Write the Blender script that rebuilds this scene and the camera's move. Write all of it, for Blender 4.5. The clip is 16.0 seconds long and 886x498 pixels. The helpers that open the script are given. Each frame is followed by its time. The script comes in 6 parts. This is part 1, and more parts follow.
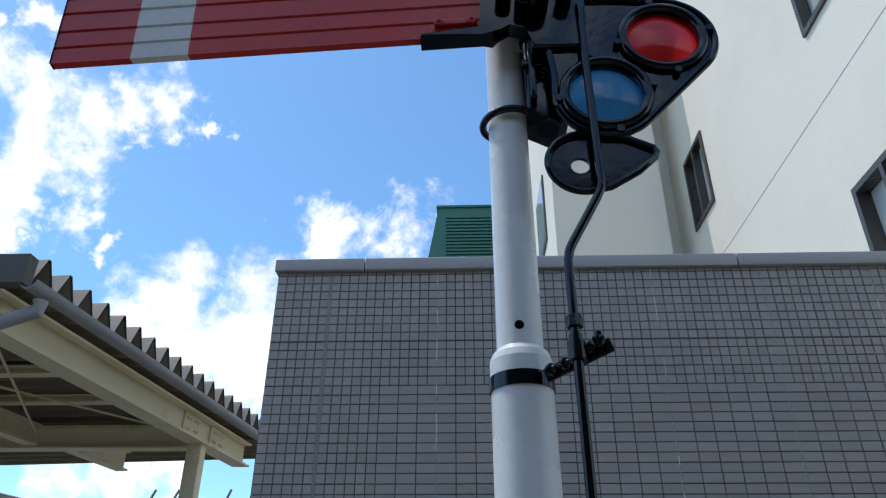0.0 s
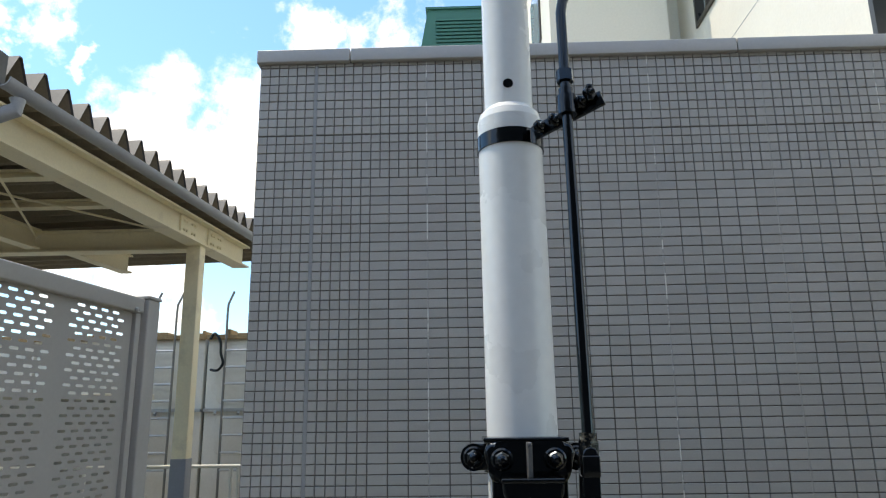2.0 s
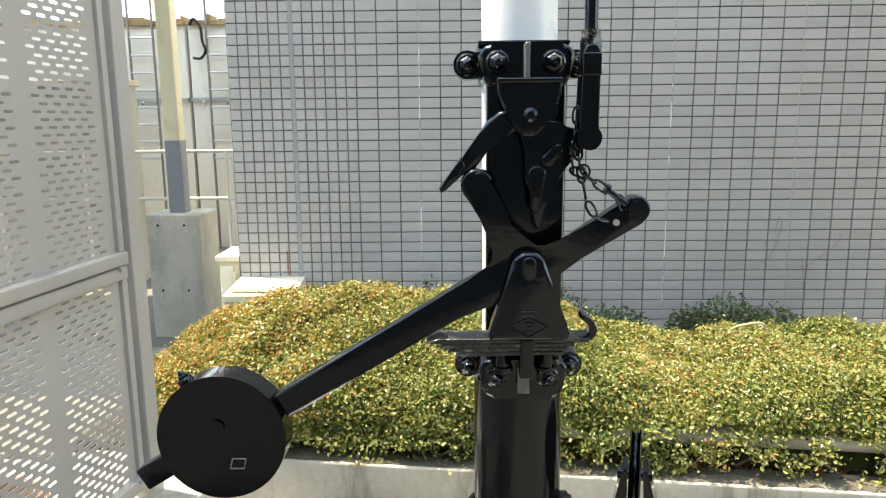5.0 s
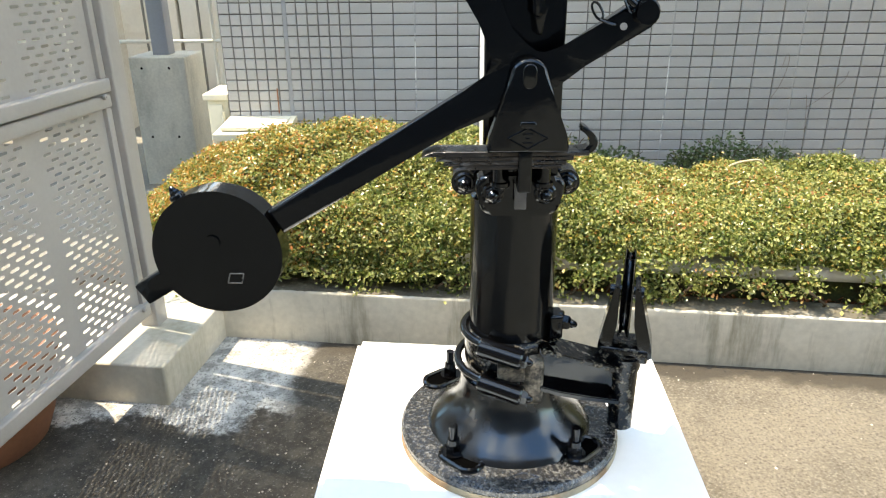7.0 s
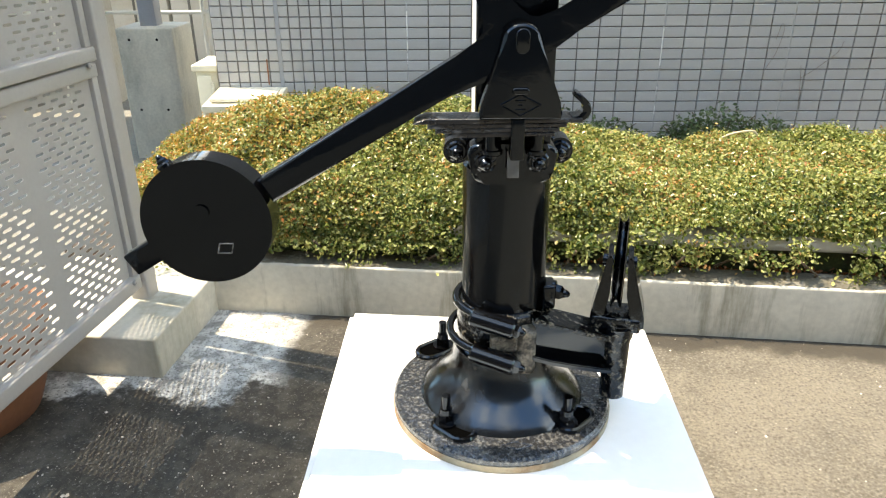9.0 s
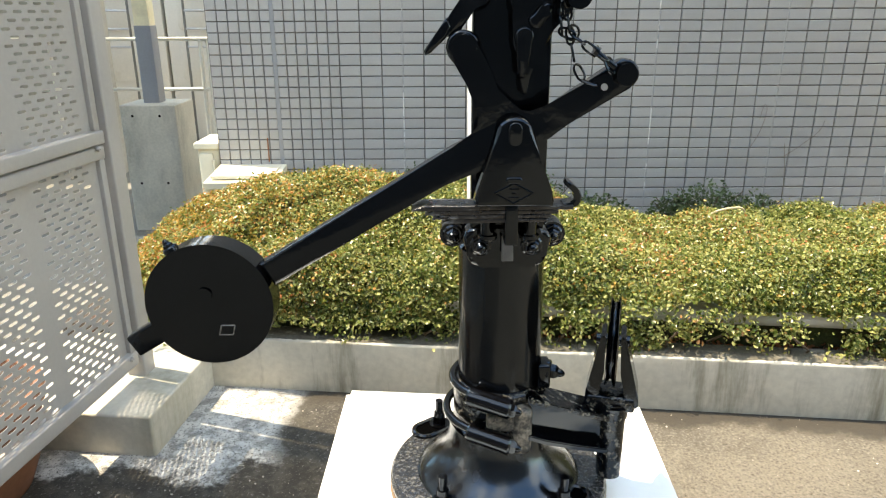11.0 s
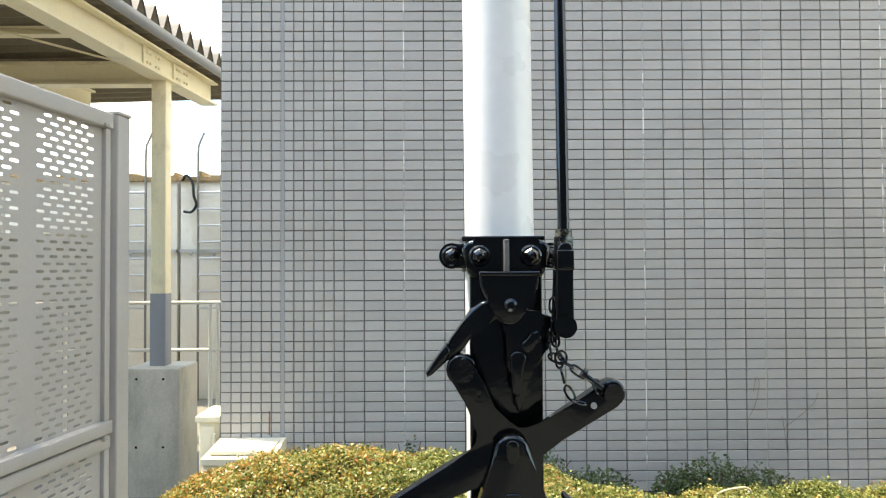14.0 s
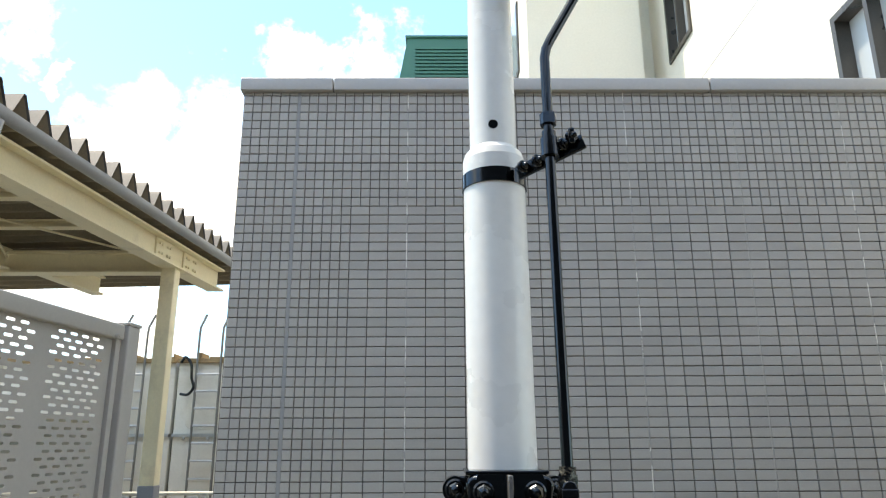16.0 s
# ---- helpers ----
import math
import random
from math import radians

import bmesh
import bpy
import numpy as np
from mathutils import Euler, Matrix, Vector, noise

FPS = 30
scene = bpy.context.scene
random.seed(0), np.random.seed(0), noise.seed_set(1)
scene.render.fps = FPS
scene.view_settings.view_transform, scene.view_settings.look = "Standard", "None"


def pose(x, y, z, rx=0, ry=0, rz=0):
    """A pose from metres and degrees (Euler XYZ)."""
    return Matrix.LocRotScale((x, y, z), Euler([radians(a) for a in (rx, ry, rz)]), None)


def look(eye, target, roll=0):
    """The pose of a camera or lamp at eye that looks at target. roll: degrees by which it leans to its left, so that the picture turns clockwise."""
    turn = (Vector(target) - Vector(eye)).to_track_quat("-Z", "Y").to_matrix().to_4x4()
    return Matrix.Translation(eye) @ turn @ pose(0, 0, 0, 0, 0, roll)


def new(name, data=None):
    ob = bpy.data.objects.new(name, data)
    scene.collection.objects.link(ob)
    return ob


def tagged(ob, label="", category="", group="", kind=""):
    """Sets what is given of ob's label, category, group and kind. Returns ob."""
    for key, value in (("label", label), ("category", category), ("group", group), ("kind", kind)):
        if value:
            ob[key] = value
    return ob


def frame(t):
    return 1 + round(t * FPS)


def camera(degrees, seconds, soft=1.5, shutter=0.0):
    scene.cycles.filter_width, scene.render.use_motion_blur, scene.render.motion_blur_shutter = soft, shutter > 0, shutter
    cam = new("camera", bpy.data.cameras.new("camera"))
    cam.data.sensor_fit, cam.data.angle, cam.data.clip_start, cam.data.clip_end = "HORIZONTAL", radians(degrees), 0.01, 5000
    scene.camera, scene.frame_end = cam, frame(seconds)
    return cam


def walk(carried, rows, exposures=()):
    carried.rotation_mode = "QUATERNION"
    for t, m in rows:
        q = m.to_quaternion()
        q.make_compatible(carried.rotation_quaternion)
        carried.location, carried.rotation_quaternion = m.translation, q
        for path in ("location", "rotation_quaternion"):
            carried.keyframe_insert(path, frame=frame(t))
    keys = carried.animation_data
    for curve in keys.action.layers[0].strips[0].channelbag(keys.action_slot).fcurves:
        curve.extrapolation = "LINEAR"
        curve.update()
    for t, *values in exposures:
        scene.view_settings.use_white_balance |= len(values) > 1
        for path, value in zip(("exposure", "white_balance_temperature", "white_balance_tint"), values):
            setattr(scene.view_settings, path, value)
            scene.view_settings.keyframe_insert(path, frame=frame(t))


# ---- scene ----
cam = camera(64.3, 16.0, soft=1.2)

PATH = [
    (0, (0.095, -0.189, 1.755), (0.024, 1.565, 2.713), 0.3),
    (0.5, (0.098, -0.171, 1.733), (0.033, 1.64, 2.579), 0.1),
    (1, (0.101, -0.147, 1.712), (0.043, 1.715, 2.441), -0.1),
    (1.5, (0.102, -0.136, 1.687), (0.045, 1.772, 2.281), -0.4),
    (2, (0.103, -0.126, 1.662), (0.046, 1.818, 2.128), -0.7),
    (2.5, (0.1, -0.108, 1.63), (0.041, 1.864, 1.957), -0.7),
    (3, (0.101, -0.083, 1.603), (0.041, 1.909, 1.769), -0.9),
    (3.5, (0.103, -0.062, 1.574), (0.039, 1.936, 1.613), -0.7),
    (4, (0.099, -0.054, 1.55), (0.039, 1.942, 1.452), -0.7),
    (4.5, (0.098, -0.042, 1.526), (0.047, 1.943, 1.29), -0.6),
    (5, (0.096, -0.041, 1.503), (0.056, 1.925, 1.138), -0.5),
    (5.2, (0.092, -0.041, 1.497), (0.057, 1.914, 1.076), -0.5),
    (7.3, (0.093, -0.028, 1.424), (0.067, 1.807, 0.628), -0.4),
    (7.5, (0.095, -0.027, 1.421), (0.069, 1.799, 0.604), -0.4),
    (8, (0.094, -0.023, 1.417), (0.076, 1.792, 0.576), -0.4),
    (10.3, (0.094, -0.032, 1.431), (0.096, 1.823, 0.682), -0.2),
    (10.5, (0.092, -0.037, 1.439), (0.096, 1.826, 0.711), -0.2),
    (11, (0.091, -0.049, 1.453), (0.1, 1.845, 0.808), -0.2),
    (11.5, (0.09, -0.063, 1.468), (0.103, 1.859, 0.915), -0.2),
    (12, (0.091, -0.073, 1.487), (0.105, 1.874, 1.033), -0.3),
    (12.5, (0.089, -0.088, 1.508), (0.113, 1.884, 1.178), -0.2),
    (13, (0.091, -0.103, 1.529), (0.118, 1.886, 1.322), -0.3),
    (13.5, (0.093, -0.11, 1.55), (0.114, 1.887, 1.46), -0.3),
    (14, (0.09, -0.113, 1.575), (0.103, 1.886, 1.621), -0.3),
    (14.5, (0.087, -0.128, 1.596), (0.095, 1.864, 1.767), -0.3),
    (15, (0.085, -0.145, 1.629), (0.095, 1.838, 1.891), -0.5),
    (15.5, (0.086, -0.156, 1.646), (0.097, 1.804, 2.046), -0.3),
    (16, (0.083, -0.168, 1.672), (0.098, 1.759, 2.207), -0.2),
]
EXPOSURES = [(0, -0.05, 6500, 10), (1, 0.1, 6800, 10), (2, 0.6, 7550, 10), (2.5, 0.84, 7750, 10), (3.5, 1.32, 8200, 10), (4.2, 1.65, 8500, 10), (5, 2.03, 8700, 10), (8, 1.98, 8450, 10), (11, 1.9, 8600, 10), (12.5, 2.1, 8800, 10), (13.5, 2.05, 8650, 10), (14.5, 1.75, 8500, 10), (16, 1.22, 8150, 10)]
walk(cam, [(t, look(eye, target, roll)) for t, eye, target, roll in PATH], EXPOSURES)

# ---- light: high sun from the left and a little from behind the tiled wall ----
TO_SUN = Vector((-0.42, 0.135, 1.0)).normalized()
ELEV = math.asin(TO_SUN.z)
world = bpy.data.worlds.new("sky")
scene.world = world
world.use_nodes = True
wn, wl = world.node_tree.nodes, world.node_tree.links
wn.clear()
sky = wn.new("ShaderNodeTexSky")
sky.sky_type, sky.sun_disc = "NISHITA", False
sky.sun_elevation, sky.sun_rotation = ELEV, math.atan2(TO_SUN.x, TO_SUN.y)
sky.air_density, sky.dust_density, sky.ozone_density = 1.0, 0.4, 2.0
rich = wn.new("ShaderNodeMix")
rich.data_type, rich.blend_type = "RGBA", "MULTIPLY"
rich.inputs["Factor"].default_value = 1.0
rich.inputs["B"].default_value = (0.94, 1.32, 1.49, 1)
coords = wn.new("ShaderNodeTexCoord")
puffs = wn.new("ShaderNodeTexNoise")
puffs.inputs["Scale"].default_value, puffs.inputs["Detail"].default_value, puffs.inputs["Roughness"].default_value = 7.0, 10.0, 0.60
puffs.inputs["Distortion"].default_value = 0.3
wl.new(coords.outputs["Generated"], puffs.inputs["Vector"])
wide = wn.new("ShaderNodeTexNoise")
wide.inputs["Scale"].default_value, wide.inputs["Detail"].default_value = 2.0, 3.0
wl.new(coords.outputs["Generated"], wide.inputs["Vector"])


def reckon(kind, a, b, clamp=False):
    node = wn.new("ShaderNodeMath")
    node.operation, node.use_clamp = kind, clamp
    for i, v in enumerate((a, b)):
        if isinstance(v, (int, float)):
            node.inputs[i].default_value = v
        else:
            wl.new(v, node.inputs[i])
    return node.outputs[0]


# cumulus masses: direction and angular size of each, and loose cloud elsewhere
CLOUDS = [
    (-0.515, 0.666, 0.539, 0.107),
    (-0.445, 0.672, 0.592, 0.090),
    (-0.413, 0.709, 0.571, 0.049),
    (-0.53, 0.7, 0.479, 0.070),
    (-0.484, 0.757, 0.439, 0.040),
    (-0.345, 0.725, 0.596, 0.029),
    (-0.489, 0.589, 0.644, 0.049),
    (-0.544, 0.59, 0.596, 0.041),
    (-0.394, 0.852, 0.346, 0.125),
    (-0.312, 0.896, 0.315, 0.140),
    (-0.449, 0.822, 0.35, 0.100),
    (-0.188, 0.858, 0.479, 0.085),
    (-0.102, 0.861, 0.498, 0.095),
    (-0.485, 0.86, 0.161, 0.082),
    (-0.405, 0.899, 0.168, 0.082),
]
bend = wn.new("ShaderNodeTexNoise")
bend.inputs["Scale"].default_value, bend.inputs["Detail"].default_value, bend.inputs["Roughness"].default_value = 9.0, 6.0, 0.6
wl.new(coords.outputs["Generated"], bend.inputs["Vector"])
centred, bent = wn.new("ShaderNodeVectorMath"), wn.new("ShaderNodeVectorMath")
centred.operation, bent.operation = "SUBTRACT", "MULTIPLY_ADD"
wl.new(bend.outputs["Color"], centred.inputs[0])
centred.inputs[1].default_value = (0.5, 0.5, 0.5)
wl.new(centred.outputs["Vector"], bent.inputs[0])
bent.inputs[1].default_value = (0.30, 0.30, 0.30)
wl.new(coords.outputs["Generated"], bent.inputs[2])
mass = reckon("SUBTRACT", reckon("MULTIPLY", wide.outputs["Fac"], 2.6), 1.1)
away = wn.new("ShaderNodeSeparateXYZ")
wl.new(coords.outputs["Generated"], away.inputs[0])
mass = reckon("SUBTRACT", mass, reckon("MULTIPLY", reckon("MAXIMUM", away.outputs["Y"], 0.0), 3.0))
for x, y, z, size in CLOUDS:
    gap = wn.new("ShaderNodeVectorMath")
    gap.operation = "DISTANCE"
    wl.new(bent.outputs["Vector"], gap.inputs[0])
    gap.inputs[1].default_value = (x, y, z)
    mass = reckon("MAXIMUM", mass, reckon("SUBTRACT", 1.0, reckon("DIVIDE", gap.outputs["Value"], size)))
density = reckon("ADD", mass, reckon("MULTIPLY", reckon("SUBTRACT", puffs.outputs["Fac"], 0.5), 2.6))
edge = wn.new("ShaderNodeMapRange")
edge.interpolation_type = "SMOOTHSTEP"
edge.inputs["From Min"].default_value, edge.inputs["From Max"].default_value = 0.05, 0.75
shade = wn.new("ShaderNodeMapRange")
shade.inputs["From Min"].default_value, shade.inputs["From Max"].default_value = 0.5, 1.3
tone = wn.new("ShaderNodeMix")
tone.data_type = "RGBA"
tone.inputs["A"].default_value, tone.inputs["B"].default_value = (8.6, 8.7, 8.8, 1), (5.6, 5.8, 6.2, 1)
cover = wn.new("ShaderNodeMix")
cover.data_type = "RGBA"
back = wn.new("ShaderNodeBackground")
back.inputs["Strength"].default_value = 0.15
wout = wn.new("ShaderNodeOutputWorld")
wl.new(density, edge.inputs["Value"])
wl.new(density, shade.inputs["Value"])
wl.new(shade.outputs["Result"], tone.inputs["Factor"])
wl.new(edge.outputs["Result"], cover.inputs["Factor"])
wl.new(sky.outputs["Color"], rich.inputs["A"])
wl.new(rich.outputs["Result"], cover.inputs["A"])
wl.new(tone.outputs["Result"], cover.inputs["B"])
wl.new(cover.outputs["Result"], back.inputs["Color"])
wl.new(back.outputs["Background"], wout.inputs["Surface"])

sun = new("sun", bpy.data.lights.new("sun", "SUN"))
sun.data.energy, sun.data.angle, sun.data.color = 2.7, radians(0.53), (1.0, 0.955, 0.88)
sun.matrix_world = look(TO_SUN * 30, (0, 0, 0))


# ---- materials ----
def material(name, colour, rough=0.6, metal=0.0, spread=0.15, scale=6.0, fine=60.0, bump=0.15, bump_scale=None,
             tint=None, tint_at=(0.5, 0.7), rand=0.0, coat=0.0, island=0.0, spec=0.5, rough_spread=0.1, streak=1.0):
    """A surface with two scales of uneven tone, fine relief and, where tint is given, blotches of that colour."""
    m = bpy.data.materials.new(name)
    m.use_nodes = True
    n, l = m.node_tree.nodes, m.node_tree.links
    b = n["Principled BSDF"]
    tc = n.new("ShaderNodeTexCoord")
    big, small = n.new("ShaderNodeTexNoise"), n.new("ShaderNodeTexNoise")
    big.inputs["Scale"].default_value, big.inputs["Detail"].default_value = scale, 5
    small.inputs["Scale"].default_value, small.inputs["Detail"].default_value = fine, 4
    l.new(tc.outputs["Object"], big.inputs["Vector"])
    l.new(tc.outputs["Object"], small.inputs["Vector"])
    add = n.new("ShaderNodeMath")
    add.operation = "ADD"
    l.new(big.outputs["Fac"], add.inputs[0])
    l.new(small.outputs["Fac"], add.inputs[1])
    rng = n.new("ShaderNodeMapRange")
    rng.inputs["From Min"].default_value, rng.inputs["From Max"].default_value = 0.6, 1.4
    rng.inputs["To Min"].default_value, rng.inputs["To Max"].default_value = 1 - spread, 1 + spread
    l.new(add.outputs[0], rng.inputs["Value"])
    value = rng.outputs["Result"]
    if rand or island:
        src = n.new("ShaderNodeObjectInfo") if rand else n.new("ShaderNodeNewGeometry")
        pick = src.outputs["Random"] if rand else src.outputs["Random Per Island"]
        r2 = n.new("ShaderNodeMapRange")
        k = rand or island
        r2.inputs["To Min"].default_value, r2.inputs["To Max"].default_value = 1 - k, 1 + k
        l.new(pick, r2.inputs["Value"])
        mul = n.new("ShaderNodeMath")
        mul.operation = "MULTIPLY"
        l.new(value, mul.inputs[0])
        l.new(r2.outputs["Result"], mul.inputs[1])
        value = mul.outputs[0]
    base = n.new("ShaderNodeMix")
    base.data_type = "RGBA"
    base.inputs["A"].default_value = (*colour, 1)
    base.inputs["B"].default_value = (*(tint or colour), 1)
    if tint:
        spots, cut = n.new("ShaderNodeTexNoise"), n.new("ShaderNodeMapRange")
        spots.inputs["Scale"].default_value, spots.inputs["Detail"].default_value = scale * 0.8, 8
        spots.inputs["Roughness"].default_value = 0.65
        shift = n.new("ShaderNodeVectorMath")
        shift.inputs[1].default_value = (3.1, 7.7, 1.3)
        thin = n.new("ShaderNodeVectorMath")
        thin.operation = "MULTIPLY"
        thin.inputs[1].default_value = (1, 1, streak)
        l.new(tc.outputs["Object"], thin.inputs[0])
        l.new(thin.outputs["Vector"], shift.inputs[0])
        l.new(shift.outputs["Vector"], spots.inputs["Vector"])
        cut.inputs["From Min"].default_value, cut.inputs["From Max"].default_value = tint_at
        l.new(spots.outputs["Fac"], cut.inputs["Value"])
        l.new(cut.outputs["Result"], base.inputs["Factor"])
    else:
        base.inputs["Factor"].default_value = 0
    scaled = n.new("ShaderNodeVectorMath")
    scaled.operation = "SCALE"
    l.new(base.outputs["Result"], scaled.inputs[0])
    l.new(value, scaled.inputs["Scale"])
    l.new(scaled.outputs["Vector"], b.inputs["Base Color"])
    rr = n.new("ShaderNodeMapRange")
    rr.inputs["From Min"].default_value, rr.inputs["From Max"].default_value = 0.3, 0.7
    rr.inputs["To Min"].default_value, rr.inputs["To Max"].default_value = max(rough - rough_spread, 0.03), min(rough + rough_spread, 1)
    l.new(big.outputs["Fac"], rr.inputs["Value"])
    l.new(rr.outputs["Result"], b.inputs["Roughness"])
    b.inputs["Metallic"].default_value = metal
    b.inputs["Coat Weight"].default_value = coat
    b.inputs["Coat Roughness"].default_value = 0.08
    b.inputs["Specular IOR Level"].default_value = spec
    if bump:
        relief, bp = n.new("ShaderNodeTexNoise"), n.new("ShaderNodeBump")
        relief.inputs["Scale"].default_value, relief.inputs["Detail"].default_value = bump_scale or fine, 6
        l.new(tc.outputs["Object"], relief.inputs["Vector"])
        bp.inputs["Strength"].default_value, bp.inputs["Distance"].default_value = bump, 0.004
        l.new(relief.outputs["Fac"], bp.inputs["Height"])
        l.new(bp.outputs["Normal"], b.inputs["Normal"])
    return m


BLACK = material("black_gloss_paint", (0.002, 0.002, 0.0023), 0.10, spread=0.3, scale=9, fine=70, bump=0.14, bump_scale=30, spec=0.5, rough_spread=0.05, tint=(0.010, 0.010, 0.010), tint_at=(0.60, 0.75))
BLACK_DUSTY = material("black_paint_dusty", (0.003, 0.003, 0.003), 0.17, spread=0.3, scale=95, fine=110, bump=0.4, bump_scale=60, tint=(0.16, 0.145, 0.115), tint_at=(0.54, 0.64), spec=0.5)
WHITE_POLE = material("white_gloss_paint", (0.78, 0.80, 0.80), 0.28, spread=0.04, scale=5, fine=40, bump=0.05, bump_scale=30, tint=(0.70, 0.70, 0.66), tint_at=(0.6, 0.8))
RED = material("red_paint", (0.55, 0.024, 0.026), 0.35, spread=0.10, scale=7, fine=50, bump=0.08, bump_scale=40, tint=(0.42, 0.020, 0.020), tint_at=(0.55, 0.8))
WHITE_BAND = material("white_band_paint", (0.74, 0.75, 0.74), 0.4, spread=0.06, scale=8, fine=60, bump=0.06)
TILE = material("grey_wall_tile", (0.385, 0.382, 0.375), 0.42, spread=0.07, scale=2.2, fine=160, bump=0.10, bump_scale=220, rand=0.06)
TILE_REST = material("grey_wall_tile_far", (0.385, 0.382, 0.375), 0.42, spread=0.07, scale=2.2, fine=160, bump=0.10, bump_scale=220, island=0.06)
GROUT = material("dark_grout", (0.125, 0.120, 0.113), 0.9, spread=0.2, scale=5, fine=120, bump=0.3)
SEALANT = material("grey_sealant", (0.27, 0.285, 0.30), 0.6, spread=0.08, scale=5, fine=60, bump=0.1)
LIME = material("white_lime_joint", (0.37, 0.375, 0.38), 0.8, spread=0.1, scale=9, fine=40, bump=0.2, tint=(0.72, 0.72, 0.70), tint_at=(0.50, 0.54))
CAP = material("grey_metal_coping", (0.42, 0.42, 0.42), 0.4, metal=0.2, spread=0.05, scale=4, fine=60, bump=0.03)
WHITE_WALL = material("white_sprayed_render", (0.78, 0.73, 0.635), 0.85, spread=0.05, scale=0.6, fine=30, bump=0.25, bump_scale=45, tint=(0.70, 0.64, 0.55), tint_at=(0.52, 0.8))
FRAME = material("bronze_window_frame", (0.10, 0.09, 0.08), 0.35, metal=0.6, spread=0.1, bump=0.02)
CONCRETE = material("weathered_concrete", (0.52, 0.49, 0.41), 0.85, spread=0.16, scale=3, fine=45, bump=0.3, bump_scale=50, tint=(0.27, 0.25, 0.18), tint_at=(0.52, 0.70), streak=0.12)
PIER = material("grey_cast_concrete", (0.56, 0.53, 0.45), 0.85, spread=0.16, scale=3.5, fine=50, bump=0.3, bump_scale=40, tint=(0.40, 0.385, 0.33), tint_at=(0.48, 0.65), streak=0.4)
PLINTH = material("white_painted_concrete", (0.82, 0.82, 0.80), 0.55, spread=0.03, scale=5, fine=50, bump=0.12, bump_scale=40, tint=(0.60, 0.61, 0.61), tint_at=(0.66, 0.78))
SOIL = material("dark_soil", (0.06, 0.045, 0.034), 1.0, spread=0.4, scale=20, fine=120, bump=1.0, bump_scale=90, tint=(0.16, 0.06, 0.04), tint_at=(0.58, 0.68))
GRAVEL = material("grey_gravel", (0.19, 0.18, 0.155), 0.95, spread=0.4, scale=30, fine=140, bump=1.0, bump_scale=70)
FENCE = material("beige_grey_coated_metal", (0.37, 0.357, 0.34), 0.5, spread=0.05, scale=2.5, fine=90, bump=0.04, tint=(0.32, 0.305, 0.285), tint_at=(0.5, 0.8))
CREAM = material("cream_painted_steel", (0.90, 0.81, 0.58), 0.5, spread=0.06, scale=3, fine=50, bump=0.06, tint=(0.66, 0.58, 0.42), tint_at=(0.56, 0.75))
CREAM_BOX = material("cream_cabinet_paint", (0.70, 0.66, 0.52), 0.5, spread=0.05, scale=5, fine=60, bump=0.05)
BLUE_GREY = material("blue_grey_wrap", (0.26, 0.275, 0.31), 0.5, spread=0.08, bump=0.05)
ROOF = material("dark_folded_roof_sheet", (0.10, 0.10, 0.10), 0.5, metal=0.4, spread=0.15, scale=3, bump=0.05)
SOFFIT = material("brown_grey_soffit", (0.24, 0.20, 0.14), 0.8, spread=0.2, scale=3, bump=0.1)
GUTTER = material("grey_gutter_plastic", (0.34, 0.36, 0.40), 0.4, spread=0.08, scale=5, bump=0.03)
PANEL = material("offwhite_panel", (0.68, 0.66, 0.60), 0.7, spread=0.06, scale=1.4, fine=30, bump=0.08, tint=(0.50, 0.46, 0.38), tint_at=(0.58, 0.78))
RUSTY = material("rusty_edge_timber", (0.30, 0.21, 0.11), 0.85, spread=0.35, scale=5, fine=30, bump=0.4)
STEEL = material("galvanised_steel", (0.50, 0.51, 0.52), 0.4, metal=0.7, spread=0.12, scale=8, bump=0.05)
GREEN = material("green_louvre_paint", (0.035, 0.15, 0.115), 0.5, spread=0.08, scale=2, bump=0.05)
POT = material("terracotta", (0.20, 0.085, 0.045), 0.8, spread=0.15, scale=8, bump=0.2)
PIPE = material("white_plastic_pipe", (0.66, 0.66, 0.64), 0.45, spread=0.08, scale=6, bump=0.05, tint=(0.5, 0.49, 0.45), tint_at=(0.55, 0.75))
TWIG = material("brown_twig", (0.12, 0.085, 0.055), 0.9, spread=0.2, scale=20, bump=0.3)
DRY_TWIG = material("grey_dry_twig", (0.20, 0.17, 0.135), 0.9, spread=0.2, scale=20, bump=0.2)
STRAW = material("dry_straw_stem", (0.55, 0.46, 0.30), 0.8, spread=0.1, bump=0.1)
RUST = material("rust_stain", (0.25, 0.09, 0.035), 0.9, spread=0.3, scale=30, bump=0.1)


def glass(name, colour, rough, trans):
    m = bpy.data.materials.new(name)
    m.use_nodes = True
    b = m.node_tree.nodes["Principled BSDF"]
    b.inputs["Base Color"].default_value = (*colour, 1)
    b.inputs["Roughness"].default_value = rough
    b.inputs["Transmission Weight"].default_value = trans
    b.inputs["IOR"].default_value = 1.5
    return m


RED_LENS = glass("red_lens_glass", (0.75, 0.02, 0.02), 0.12, 0.75)
BLUE_LENS = glass("blue_lens_glass", (0.035, 0.20, 0.45), 0.10, 0.75)
WINDOW = glass("window_glass", (0.42, 0.46, 0.49), 0.04, 0.0)


